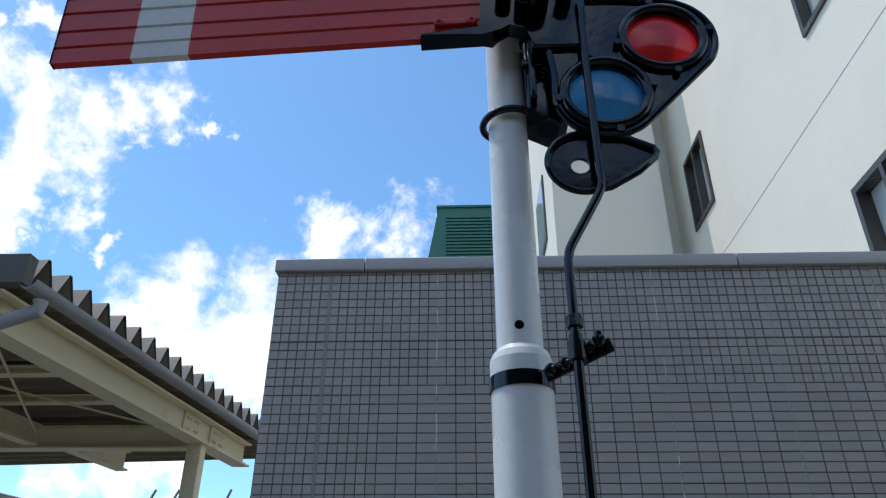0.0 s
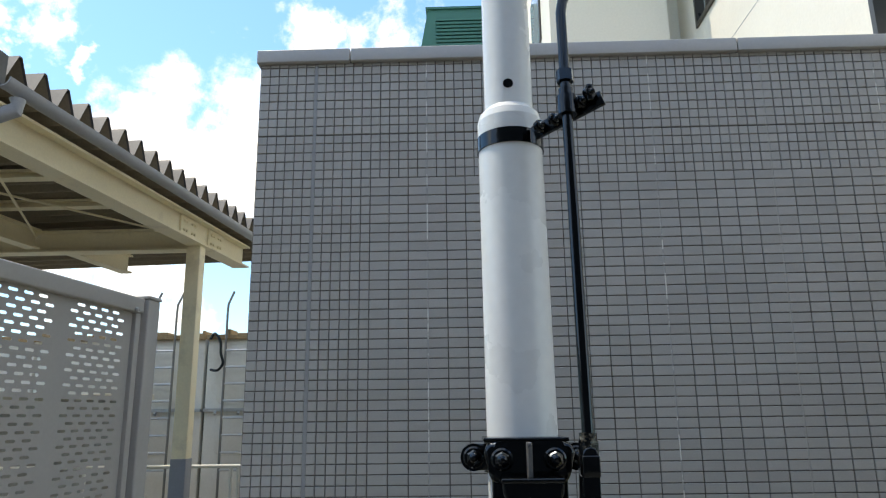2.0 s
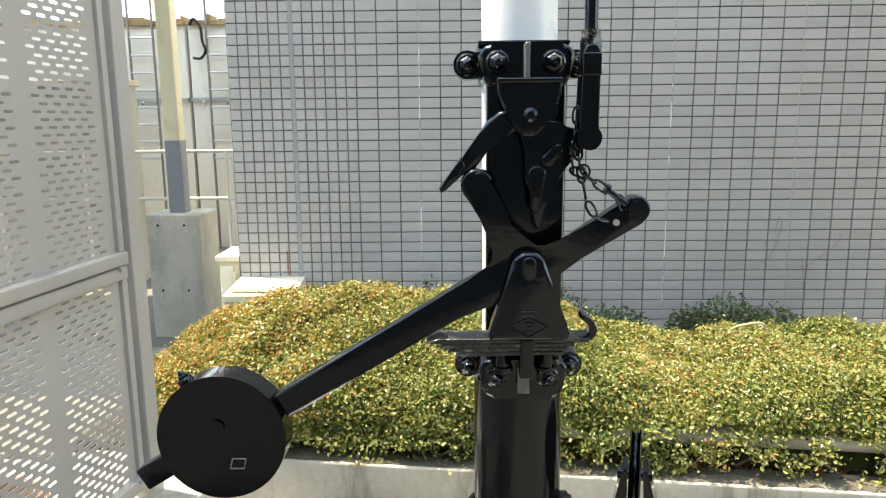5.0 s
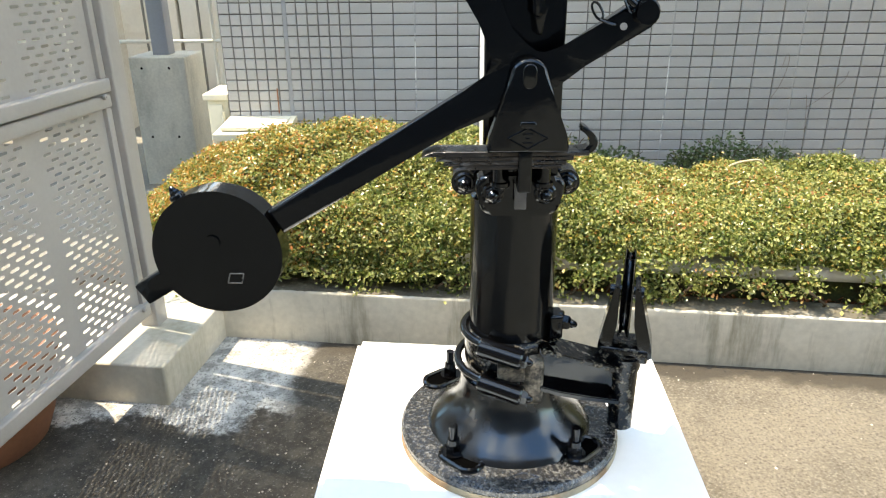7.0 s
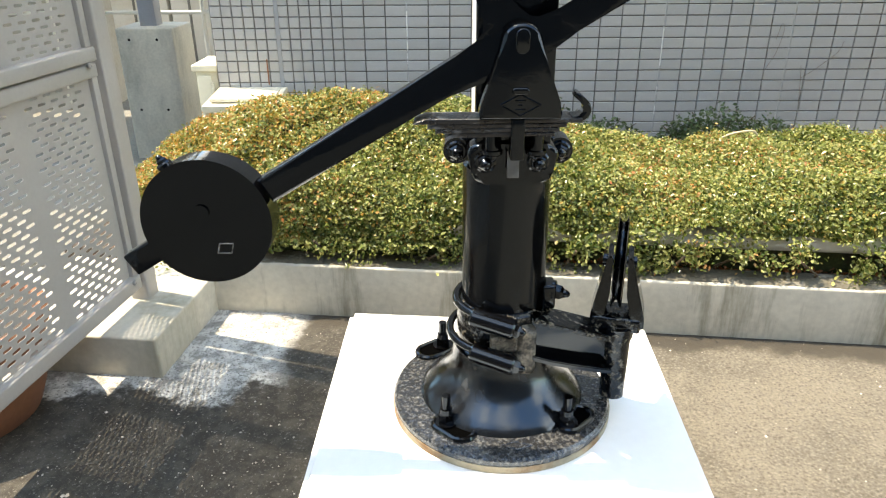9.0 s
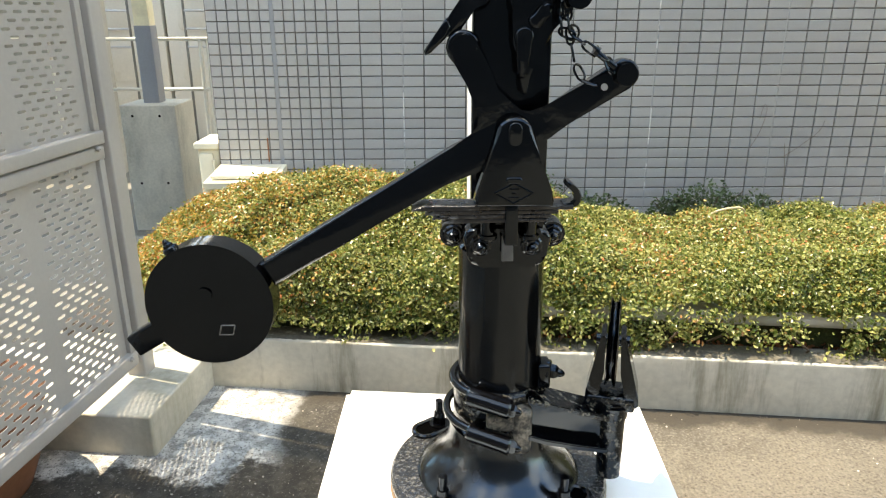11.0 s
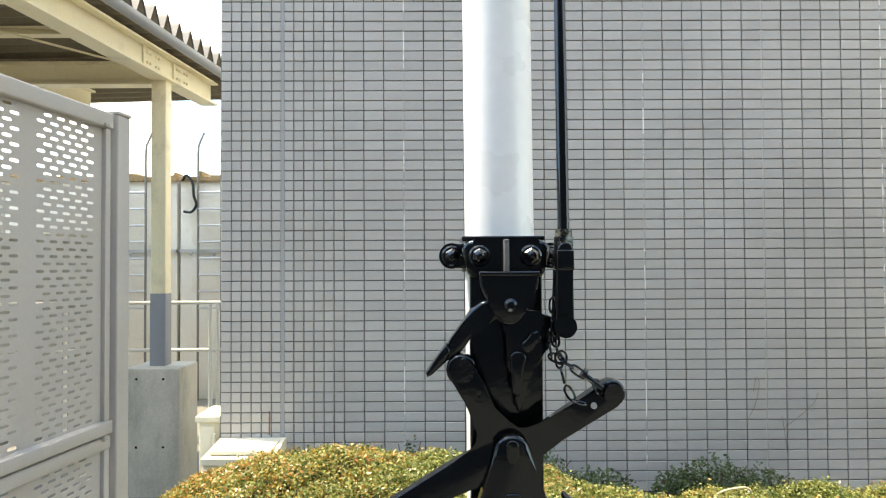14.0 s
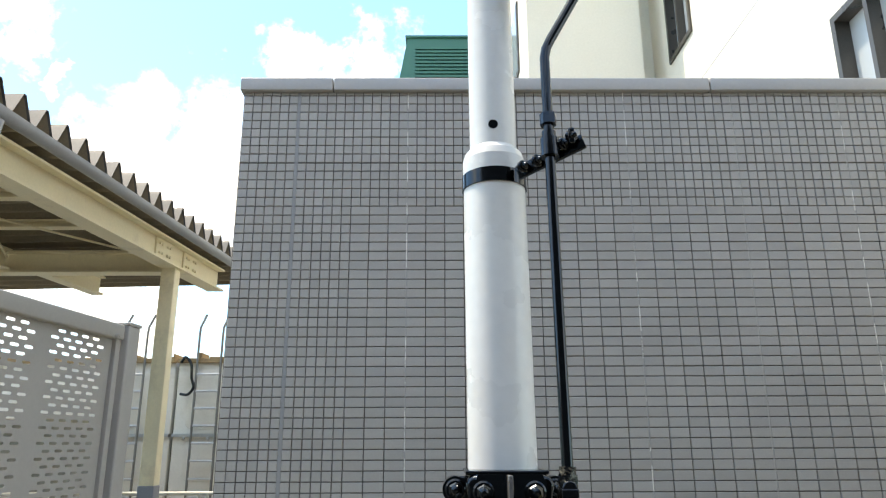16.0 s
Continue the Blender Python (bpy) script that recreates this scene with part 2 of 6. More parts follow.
def leaf_material(name, greens, young, share, through_it=0.35):
    """Small leaves: most green, some young and reddish, lit through from behind."""
    m = bpy.data.materials.new(name)
    m.use_nodes = True
    n, l = m.node_tree.nodes, m.node_tree.links
    b = n["Principled BSDF"]
    geo, ramp_ = n.new("ShaderNodeNewGeometry"), n.new("ShaderNodeValToRGB")
    e = ramp_.color_ramp.elements
    e[0].position, e[0].color = 0.0, (*greens[0], 1)
    e[1].position, e[1].color = 1.0, (*young, 1)
    for pos, c in ((0.35, greens[1]), (1 - share, greens[2])):
        k = e.new(pos)
        k.color = (*c, 1)
    tc, patch, mix, mx = n.new("ShaderNodeTexCoord"), n.new("ShaderNodeTexNoise"), n.new("ShaderNodeMath"), n.new("ShaderNodeMapRange")
    patch.inputs["Scale"].default_value, patch.inputs["Detail"].default_value = 2.6, 3
    l.new(tc.outputs["Object"], patch.inputs["Vector"])
    mx.inputs["From Min"].default_value, mx.inputs["From Max"].default_value = 0.35, 0.65
    mx.inputs["To Min"].default_value, mx.inputs["To Max"].default_value = -0.13, 0.11
    l.new(patch.outputs["Fac"], mx.inputs["Value"])
    l.new(geo.outputs["Random Per Island"], mix.inputs[0])
    l.new(mx.outputs["Result"], mix.inputs[1])
    l.new(mix.outputs[0], ramp_.inputs["Fac"])
    l.new(ramp_.outputs["Color"], b.inputs["Base Color"])
    b.inputs["Roughness"].default_value = 0.30
    tr, ad = n.new("ShaderNodeBsdfTranslucent"), n.new("ShaderNodeMixShader")
    l.new(ramp_.outputs["Color"], tr.inputs["Color"])
    ad.inputs["Fac"].default_value = through_it
    l.new(b.outputs["BSDF"], ad.inputs[1])
    l.new(tr.outputs["BSDF"], ad.inputs[2])
    l.new(ad.outputs["Shader"], n["Material Output"].inputs["Surface"])
    return m


LEAF = leaf_material("hedge_leaf", ((0.040, 0.075, 0.010), (0.185, 0.222, 0.050), (0.47, 0.46, 0.175)), (0.50, 0.24, 0.09), 0.09, 0.38)
YOUNG_LEAF = leaf_material("hedge_young_leaf", ((0.16, 0.14, 0.02), (0.42, 0.28, 0.055), (0.56, 0.36, 0.10)), (0.55, 0.17, 0.07), 0.35, 0.38)
SHRUB = leaf_material("dull_green_leaf", ((0.04, 0.075, 0.02), (0.06, 0.10, 0.03), (0.09, 0.13, 0.05)), (0.10, 0.12, 0.05), 0.1, 0.2)
GARDEN = leaf_material("sunlit_garden_leaf", ((0.05, 0.12, 0.02), (0.10, 0.18, 0.03), (0.25, 0.28, 0.05)), (0.40, 0.38, 0.06), 0.2)
FLANGE = material("black_paint_chipped_and_dusty", (0.020, 0.021, 0.023), 0.22, spread=0.3, scale=150, fine=220, bump=0.45, bump_scale=120, tint=(0.17, 0.167, 0.155), tint_at=(0.50, 0.74), spec=0.9)
LEAF_STEEL = material("worn_black_spring_steel", (0.012, 0.013, 0.015), 0.30, spread=0.3, scale=30, fine=150, bump=0.3, bump_scale=120, tint=(0.13, 0.135, 0.14), tint_at=(0.53, 0.68), spec=0.7, streak=4.0)
NECK = material("smooth_black_gloss_casting", (0.004, 0.004, 0.0045), 0.20, spread=0.3, scale=20, fine=120, bump=0.05, bump_scale=60, spec=0.9, tint=(0.05, 0.05, 0.048), tint_at=(0.60, 0.75))
# near-black fill painted where holes would be in shade
HOLE_SHADE = material("hole_shade_black", (0.0015, 0.0015, 0.0015), 0.95, spread=0.2, bump=0, spec=0.0)
DUST = material("cement_dust_on_black", (0.02, 0.02, 0.018), 0.5, spread=0.4, scale=70, fine=200, bump=0.6, bump_scale=110, tint=(0.20, 0.18, 0.145), tint_at=(0.42, 0.58))
POLE_BLACK = material("black_gloss_paint_streaked", (0.0035, 0.0035, 0.0037), 0.13, spread=0.3, scale=26, fine=120, bump=0.10, bump_scale=40, tint=(0.030, 0.029, 0.026), tint_at=(0.54, 0.66), streak=0.06)
# blue tint colours the reflections, standing in for a skylight sheen
for m in (BLACK, BLACK_DUSTY, FLANGE, NECK, POLE_BLACK):
    m.node_tree.nodes["Principled BSDF"].inputs["Specular Tint"].default_value = (0.72, 0.86, 1.0, 1)
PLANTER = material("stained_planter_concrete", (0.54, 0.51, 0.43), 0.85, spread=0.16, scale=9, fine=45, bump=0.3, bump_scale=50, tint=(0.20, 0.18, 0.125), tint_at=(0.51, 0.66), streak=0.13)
BARE_RIM = material("worn_rim_rust_and_filler", (0.33, 0.29, 0.21), 0.8, spread=0.2, scale=9, fine=80, bump=0.3, tint=(0.20, 0.11, 0.05), tint_at=(0.5, 0.62))
WORN = material("worn_bright_steel", (0.20, 0.20, 0.20), 0.35, metal=0.5, spread=0.3, scale=40, bump=0.2)
LADDER = material("dark_ladder_steel", (0.16, 0.16, 0.15), 0.5, metal=0.3, spread=0.15, bump=0.05)


def ground_material():
    """Worn paving: sandy at the right, dark trodden soil by the fence and grey mortar before the step, with ragged soft borders."""
    m = bpy.data.materials.new("worn_paving")
    m.use_nodes = True
    n, l = m.node_tree.nodes, m.node_tree.links
    b = n["Principled BSDF"]
    tc = n.new("ShaderNodeTexCoord")

    def tex(scale, detail=6, rough=0.6):
        t = n.new("ShaderNodeTexNoise")
        t.inputs["Scale"].default_value, t.inputs["Detail"].default_value, t.inputs["Roughness"].default_value = scale, detail, rough
        l.new(tc.outputs["Object"], t.inputs["Vector"])
        return t.outputs["Fac"]

    def maths(kind, a, c):
        k = n.new("ShaderNodeMath")
        k.operation = kind
        for i, v in enumerate((a, c)):
            if isinstance(v, (int, float)):
                k.inputs[i].default_value = v
            else:
                l.new(v, k.inputs[i])
        return k.outputs[0]

    def step_(v, lo, hi):
        k = n.new("ShaderNodeMapRange")
        k.interpolation_type = "SMOOTHSTEP"
        k.inputs["From Min"].default_value, k.inputs["From Max"].default_value = lo, hi
        l.new(v, k.inputs["Value"])
        return k.outputs["Result"]

    def blend(f, a, c):
        k = n.new("ShaderNodeMix")
        k.data_type = "RGBA"
        l.new(f, k.inputs["Factor"])
        for name, v in (("A", a), ("B", c)):
            if isinstance(v, tuple):
                k.inputs[name].default_value = (*v, 1)
            else:
                l.new(v, k.inputs[name])
        return k.outputs["Result"]

    sep = n.new("ShaderNodeSeparateXYZ")
    l.new(tc.outputs["Object"], sep.inputs[0])
    x, y = sep.outputs["X"], sep.outputs["Y"]
    coarse, fine, grain, wobble = tex(2.6, 6), tex(24, 8, 0.7), tex(130, 6, 0.7), tex(6, 9, 0.65)
    sand = blend(step_(coarse, 0.42, 0.66), (0.155, 0.134, 0.103), (0.100, 0.087, 0.067))
    sand = blend(step_(grain, 0.50, 0.68), sand, (0.21, 0.187, 0.15))
    sand = blend(step_(grain, 0.50, 0.32), sand, (0.062, 0.054, 0.042))
    soil = blend(step_(fine, 0.42, 0.62), (0.040, 0.035, 0.028), (0.070, 0.063, 0.050))
    soil = blend(step_(grain, 0.56, 0.68), soil, (0.19, 0.18, 0.16))
    mortar = blend(step_(fine, 0.40, 0.60), (0.27, 0.263, 0.243), (0.58, 0.567, 0.53))
    mortar = blend(step_(grain, 0.48, 0.36), mortar, (0.11, 0.105, 0.095))
    shift = maths("MULTIPLY", maths("SUBTRACT", wobble, 0.5), 0.42)
    xs, ysh = maths("ADD", x, shift), maths("ADD", y, shift)
    left = step_(xs, 0.02, -0.32)
    base = blend(left, sand, soil)
    before = maths("MULTIPLY", step_(ysh, 1.60, 1.67), step_(xs, -0.36, -0.45))
    base = blend(before, base, mortar)
    beyond = maths("MULTIPLY", step_(xs, -1.02, -1.10), step_(ysh, 1.76, 1.86))
    base = blend(beyond, base, blend(step_(fine, 0.4, 0.6), (0.34, 0.33, 0.30), (0.46, 0.45, 0.42)))
    # dirt and the shadow along the planter's foot, both painted into the colour
    edge_dirt_shade = step_(maths("ADD", maths("ADD", y, maths("MULTIPLY", x, 0.1137)), maths("MULTIPLY", shift, 0.5)), 1.915, 1.975)
    base = blend(maths("MULTIPLY", edge_dirt_shade, step_(x, -0.42, -0.30)), base, (0.045, 0.038, 0.028))
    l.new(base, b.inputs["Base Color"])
    b.inputs["Roughness"].default_value = 0.95
    bp = n.new("ShaderNodeBump")
    bp.inputs["Strength"].default_value, bp.inputs["Distance"].default_value = 0.9, 0.006
    l.new(maths("ADD", maths("MULTIPLY", grain, 0.6), fine), bp.inputs["Height"])
    l.new(bp.outputs["Normal"], b.inputs["Normal"])
    return m


GROUND = ground_material()


# ---- mesh helpers ----
PLACE = [None]


def finish(name, bm, mat, parent=None, label="", smooth=False):
    if PLACE[0]:
        bmesh.ops.transform(bm, matrix=PLACE[0], verts=bm.verts[:])
    me = bpy.data.meshes.new(name)
    bm.normal_update()
    bm.to_mesh(me)
    bm.free()
    me.materials.append(mat)
    if smooth:
        for p in me.polygons:
            p.use_smooth = True
        me.set_sharp_from_angle(angle=radians(38))
    ob = new(name, me)
    if parent:
        ob.parent = parent
        ob.matrix_parent_inverse = base_of(parent).inverted()
    if label:
        ob["label"] = label
    return ob


def base_of(ob):
    """World matrix of a thing or part from its own chain of poses."""
    m = ob.matrix_basis.copy()
    return base_of(ob.parent) @ ob.matrix_parent_inverse @ m if ob.parent else m


def part(name, bm, mat, parent, label="", smooth=True):
    return finish(name, bm, mat, parent, label, smooth)


def thing(name, at, label, category, group=""):
    ob = new(name)
    ob.matrix_basis = Matrix.Translation(at)
    ob.empty_display_size = 0.1
    return tagged(ob, label, category, group)


def box(bm, x0, x1, y0, y1, z0, z1, bevel=0.0, m=None):
    vs = [bm.verts.new((x, y, z)) for x in (x0, x1) for y in (y0, y1) for z in (z0, z1)]
    fs = [bm.faces.new([vs[i] for i in q]) for q in ((0, 1, 3, 2), (4, 6, 7, 5), (0, 4, 5, 1), (2, 3, 7, 6), (0, 2, 6, 4), (1, 5, 7, 3))]
    if bevel:
        es = list({e for f in fs for e in f.edges})
        r = bmesh.ops.bevel(bm, geom=es, offset=bevel, segments=3, affect="EDGES", profile=0.6)
        vs = list({v for f in r["faces"] for v in f.verts} | {v for v in vs if v.is_valid})
    if m:
        bmesh.ops.transform(bm, matrix=m, verts=vs)
    return vs


def rod(bm, a, b, r, r2=None, seg=20, caps=True):
    a, b = Vector(a), Vector(b)
    d = b - a
    m = Matrix.Translation((a + b) / 2) @ d.to_track_quat("Z", "Y").to_matrix().to_4x4()
    bmesh.ops.create_cone(bm, cap_ends=caps, segments=seg, radius1=r, radius2=r if r2 is None else r2, depth=d.length, matrix=m)


def pipe(bm, points, r, seg=12, closed=False):
    """A round bar along a line of points."""
    pts = [Vector(p) for p in points]
    rings, ref = [], None
    for i, p in enumerate(pts):
        if closed:
            d = (pts[(i + 1) % len(pts)] - pts[i - 1]).normalized()
        else:
            d = (pts[min(i + 1, len(pts) - 1)] - pts[max(i - 1, 0)]).normalized()
        if ref is None:
            ref = d.orthogonal().normalized()
        side = (ref - d * ref.dot(d)).normalized()
        ref = side
        up = d.cross(side)
        rings.append([bm.verts.new(p + r * (math.cos(t) * side + math.sin(t) * up)) for t in [2 * math.pi * k / seg for k in range(seg)]])
    pairs = list(zip(rings, rings[1:])) + ([(rings[-1], rings[0])] if closed else [])
    for p, q in pairs:
        for k in range(seg):
            bm.faces.new((p[k], p[(k + 1) % seg], q[(k + 1) % seg], q[k]))
    if not closed:
        bm.faces.new(rings[0][::-1])
        bm.faces.new(rings[-1])


def plate(bm, outline, y0, y1, bevel=0.0):
    """A flat casting: an outline in x and z, from y0 (front) to y1 (back), its front edge rounded."""
    front = [bm.verts.new((x, y0, z)) for x, z in outline]
    rear = [bm.verts.new((x, y1, z)) for x, z in outline]
    n = len(outline)
    f = bm.faces.new(front)
    bm.faces.new(rear[::-1])
    for i in range(n):
        bm.faces.new((front[i], rear[i], rear[(i + 1) % n], front[(i + 1) % n]))
    if bevel:
        bmesh.ops.bevel(bm, geom=list(f.edges), offset=min(bevel * 1.5, 0.45 * (y1 - y0)), segments=5, affect="EDGES", profile=0.5, clamp_overlap=True)
    bmesh.ops.recalc_face_normals(bm, faces=bm.faces[:])


def arc(cx, cz, r, a0, a1, n=10):
    return [(cx + r * math.cos(radians(a0 + (a1 - a0) * i / n)), cz + r * math.sin(radians(a0 + (a1 - a0) * i / n))) for i in range(n + 1)]


def bar(p, q, w0, w1=None, n=8):
    """Outline of a bar with round ends from p to q (x, z), of half widths w0 and w1."""
    w1 = w0 if w1 is None else w1
    a = math.degrees(math.atan2(q[1] - p[1], q[0] - p[0]))
    return arc(q[0], q[1], w1, a - 90, a + 90, n) + arc(p[0], p[1], w0, a + 90, a + 270, n)


def lathe(bm, profile, at, seg=48):
    """Turned body: profile of (radius, z), about a vertical axis at (x, y)."""
    rings = [[bm.verts.new((at[0] + r * math.cos(2 * math.pi * k / seg), at[1] + r * math.sin(2 * math.pi * k / seg), z)) for k in range(seg)] for r, z in profile]
    for p, q in zip(rings, rings[1:]):
        for k in range(seg):
            bm.faces.new((p[k], p[(k + 1) % seg], q[(k + 1) % seg], q[k]))
    bm.faces.new(rings[0][::-1])
    bm.faces.new(rings[-1])


def hexbolt(bm, at, way=(0, -1, 0), r=0.013, out=0.02, stud=0.007):
    """Washer, paint-rounded hexagon nut and domed stud end, pointing along way."""
    at, way = Vector(at), Vector(way).normalized()
    rod(bm, at - way * 0.004, at + way * 0.002, r * 1.35, seg=24)
    rod(bm, at + way * 0.002, at + way * 0.005, r * 1.35, r * 1.12, seg=24)
    rod(bm, at, at + way * out * 0.45, r, r * 0.97, seg=6)
    rod(bm, at + way * out * 0.45, at + way * out * 0.60, r * 0.97, r * 0.72, seg=6)
    for k in range(4):
        a, b = math.pi / 8 * k, math.pi / 8 * (k + 1)
        rod(bm, at + way * out * (0.58 + 0.42 * math.sin(a)), at + way * out * (0.58 + 0.42 * math.sin(b)), max(stud * math.cos(a), 0.0008), max(stud * math.cos(b), 0.0006), seg=14, caps=False)


# ---- setting: tiled low building ----
WALL_Y, ROW0, X0 = 3.4, 2.85, -0.38
bm = bmesh.new()
box(bm, -0.995, 3.42, WALL_Y + 0.006, 6.4, 0.0, 3.60)
wall = tagged(finish("wall_tiled", bm, GROUT), "low building wall clad in small grey tiles", "wall", kind="structure")

for x0, x1 in ((-1.012, -0.500), (-0.494, 1.603), (1.609, 3.44)):
    bm = bmesh.new()
    box(bm, x0, x1, WALL_Y - 0.03, 6.42, 3.572, 3.648, 0.006)
    tagged(finish("coping", bm, CAP, smooth=True), "grey metal coping length on top of the tiled wall", "coping", "wall copings", "structure")

COLS = [(-0.990, -0.943)] + [(-0.9385 + 0.05 * i, -0.8935 + 0.05 * i) for i in range(4)] + [(-0.7385, -0.6945), (-0.6765, -0.6325)]
HALF = COLS + [(X0 + 0.05 * i + 0.0025, X0 + 0.05 * i + 0.0475) for i in range(-5, 76)]
FULL = COLS + [(X0 + 0.05 * i + 0.0025, X0 + 0.05 * i + 0.0475) for i in range(-5, 0)] + [(X0 + 0.1 * i + 0.0025, X0 + 0.1 * i + 0.0975) for i in range(0, 38)]


def tile_mesh(w, h):
    """A tile about its centre, its front edge eased."""
    bm = bmesh.new()
    e = 0.0022
    rings = []
    for dx, y in ((0, 0.006), (0, 0.0), (e, -0.002)):
        rings.append([bm.verts.new((sx * (w / 2 - dx), y, sz * (h / 2 - dx))) for sx, sz in ((-1, -1), (1, -1), (1, 1), (-1, 1))])
    for p, q in zip(rings, rings[1:]):
        for k in range(4):
            bm.faces.new((p[k], p[(k + 1) % 4], q[(k + 1) % 4], q[k]))
    bm.faces.new(rings[-1])
    me = bpy.data.meshes.new("tile")
    bm.to_mesh(me)
    bm.free()
    me.materials.append(TILE)
    return me


rest_v, rest_f, singles = [], [], []
random.seed(4)
for r in range(-15, 48):
    z1, z0 = ROW0 - 0.05 * r - 0.0023, ROW0 - 0.05 * (r + 1) + 0.0023
    if r == -6:
        z1 -= 0.003
    z1 = min(z1, 3.570)
    for x0, x1 in (HALF if r < -1 else FULL):
        if x1 > 3.41:
            continue
        if x0 > 0.1 and x1 < 1.12 and 5 <= r < 35 and x1 - x0 > 0.08 or x0 < 0 and 6 <= r < 8:
            singles.append((x0, x1, z0, z1))
            continue
        e, dy = 0.0022, random.uniform(-0.0006, 0.0006)
        b0 = len(rest_v)
        for dx, y in ((0, 0.006), (0, 0.0), (e, -0.002)):
            rest_v += [(x0 + dx, WALL_Y + y + dy, z0 + dx), (x1 - dx, WALL_Y + y + dy, z0 + dx), (x1 - dx, WALL_Y + y + dy, z1 - dx), (x0 + dx, WALL_Y + y + dy, z1 - dx)]
        for o in (0, 4):
            rest_f += [(b0 + o + k, b0 + o + (k + 1) % 4, b0 + o + 4 + (k + 1) % 4, b0 + o + 4 + k) for k in range(4)]
        rest_f.append((b0 + 8, b0 + 9, b0 + 10, b0 + 11))
me = bpy.data.meshes.new("tiles")
me.from_pydata(rest_v, [], rest_f)
me.materials.append(TILE_REST)
rest = new("tiles", me)
rest.parent = wall
rest["kind"] = "stuff"

for x, w, mat, top in ((-0.6855, 0.018, SEALANT, 3.57), (X0 + 0.3, 0.0055, LIME, 3.57), (X0 + 1.5, 0.0055, LIME, 3.57), (X0 + 2.7, 0.0055, LIME, 3.57), (X0 + 2.1, 0.0055, TILE_REST, 3.57)):
    bm = bmesh.new()
    box(bm, x - w / 2, x + w / 2, WALL_Y - 0.0012, WALL_Y + 0.008, 0.45, top)
    part("joint_filler", bm, mat, wall, "pale filled movement joint", smooth=False)

# ---- setting: ground, its top at GZ ----
GZ = 0.225
SUNK = -0.55
bm = bmesh.new()
gx, gy = (-400, -1.0, 400), (-400, 3.75, 400)
for i in (0, 1):
    for j in (0, 1):
        z = SUNK if (i, j) == (0, 1) else GZ
        bm.faces.new([bm.verts.new(p) for p in ((gx[i], gy[j], z), (gx[i + 1], gy[j], z), (gx[i + 1], gy[j + 1], z), (gx[i], gy[j + 1], z))])
bm.faces.new([bm.verts.new(p) for p in ((-400, 3.75, SUNK), (-1.0, 3.75, SUNK), (-1.0, 3.75, GZ), (-400, 3.75, GZ))])
bm.faces.new([bm.verts.new(p) for p in ((-1.0, 3.75, SUNK), (-1.0, 400, SUNK), (-1.0, 400, GZ), (-1.0, 3.75, GZ))])
bmesh.ops.remove_doubles(bm, verts=bm.verts[:], dist=0.0001)
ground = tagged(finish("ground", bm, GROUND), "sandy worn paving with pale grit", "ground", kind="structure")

# a frame turned a little against the tiled wall: u along the planter, v away from the camera
TURN = Matrix.Translation((-0.688, 2.107, GZ)) @ Matrix.Rotation(math.atan2(-0.113, 0.9936), 4, "Z")


def loc(u, v, z):
    return TURN @ Vector((u, v, z))


def curve(points, n=6, closed=False):
    """A smooth line through the points."""
    pts = [Vector(p) for p in points]
    out = []
    m = len(pts)
    for i in range(m if closed else m - 1):
        p0, p1, p2, p3 = (pts[(i + k) % m] if closed else pts[min(max(i + k, 0), m - 1)] for k in (-1, 0, 1, 2))
        for j in range(n):
            t = j / n
            out.append(0.5 * (2 * p1 + (p2 - p0) * t + (2 * p0 - 5 * p1 + 4 * p2 - p3) * t * t + (3 * p1 - p0 - 3 * p2 + p3) * t ** 3))
    return out if closed else out + [pts[-1]]


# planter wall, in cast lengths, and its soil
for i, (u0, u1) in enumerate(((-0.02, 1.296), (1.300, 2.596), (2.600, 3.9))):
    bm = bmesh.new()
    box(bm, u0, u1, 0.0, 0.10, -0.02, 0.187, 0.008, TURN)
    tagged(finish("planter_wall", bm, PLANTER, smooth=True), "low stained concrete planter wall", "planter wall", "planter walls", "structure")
# ragged crust of dirt along the wall's top, darkened for the hedge's shade
bm = bmesh.new()
rows = []
for i in range(280):
    u = 0.0 + i * 0.0139
    v0 = 0.007 + 0.006 * noise.noise(Vector((u * 9, 0, 0))) + 0.004 * noise.noise(Vector((u * 40, 3, 0)))
    rows.append([bm.verts.new(loc(u, v, z)) for v, z in ((v0, 0.1865), (v0 + 0.008, 0.1895), (0.06, 0.191 + 0.001 * noise.noise(Vector((u * 60, 7, 0)))), (0.0995, 0.191))])
for p, q in zip(rows, rows[1:]):
    for k in range(3):
        bm.faces.new((p[k], q[k], q[k + 1], p[k + 1]))
tagged(finish("dirt_shade_crust", bm, material("mossy_dirt_and_hedge_shade", (0.11, 0.10, 0.075), 0.95, spread=0.35, scale=14, fine=120, bump=0.6, bump_scale=90, tint=(0.22, 0.205, 0.17), tint_at=(0.52, 0.62)), smooth=True), "thin grey-brown dirt crust with the hedge's shade in its colour, on the planter wall's top", "dirt", kind="stuff")
bm = bmesh.new()
box(bm, -0.6, 3.9, 0.102, 1.0, -0.02, 0.165, 0, TURN)
tagged(finish("soil", bm, SOIL), "dark planter soil with dead red leaves", "soil", kind="structure")
bm = bmesh.new()
box(bm, -3.2, -0.995, 2.45, 3.745, 0.1, GZ + 0.02)
tagged(finish("gravel_bed", bm, GRAVEL), "grey gravel strip beside the building", "gravel", kind="structure")
bm = bmesh.new()
box(bm, -30.0, -1.004, 3.755, 30.0, SUNK - 0.1, SUNK + 0.01)
tagged(finish("track_bed", bm, GRAVEL), "lower grey gravel bed under the canopy", "gravel", kind="structure")
bm = bmesh.new()
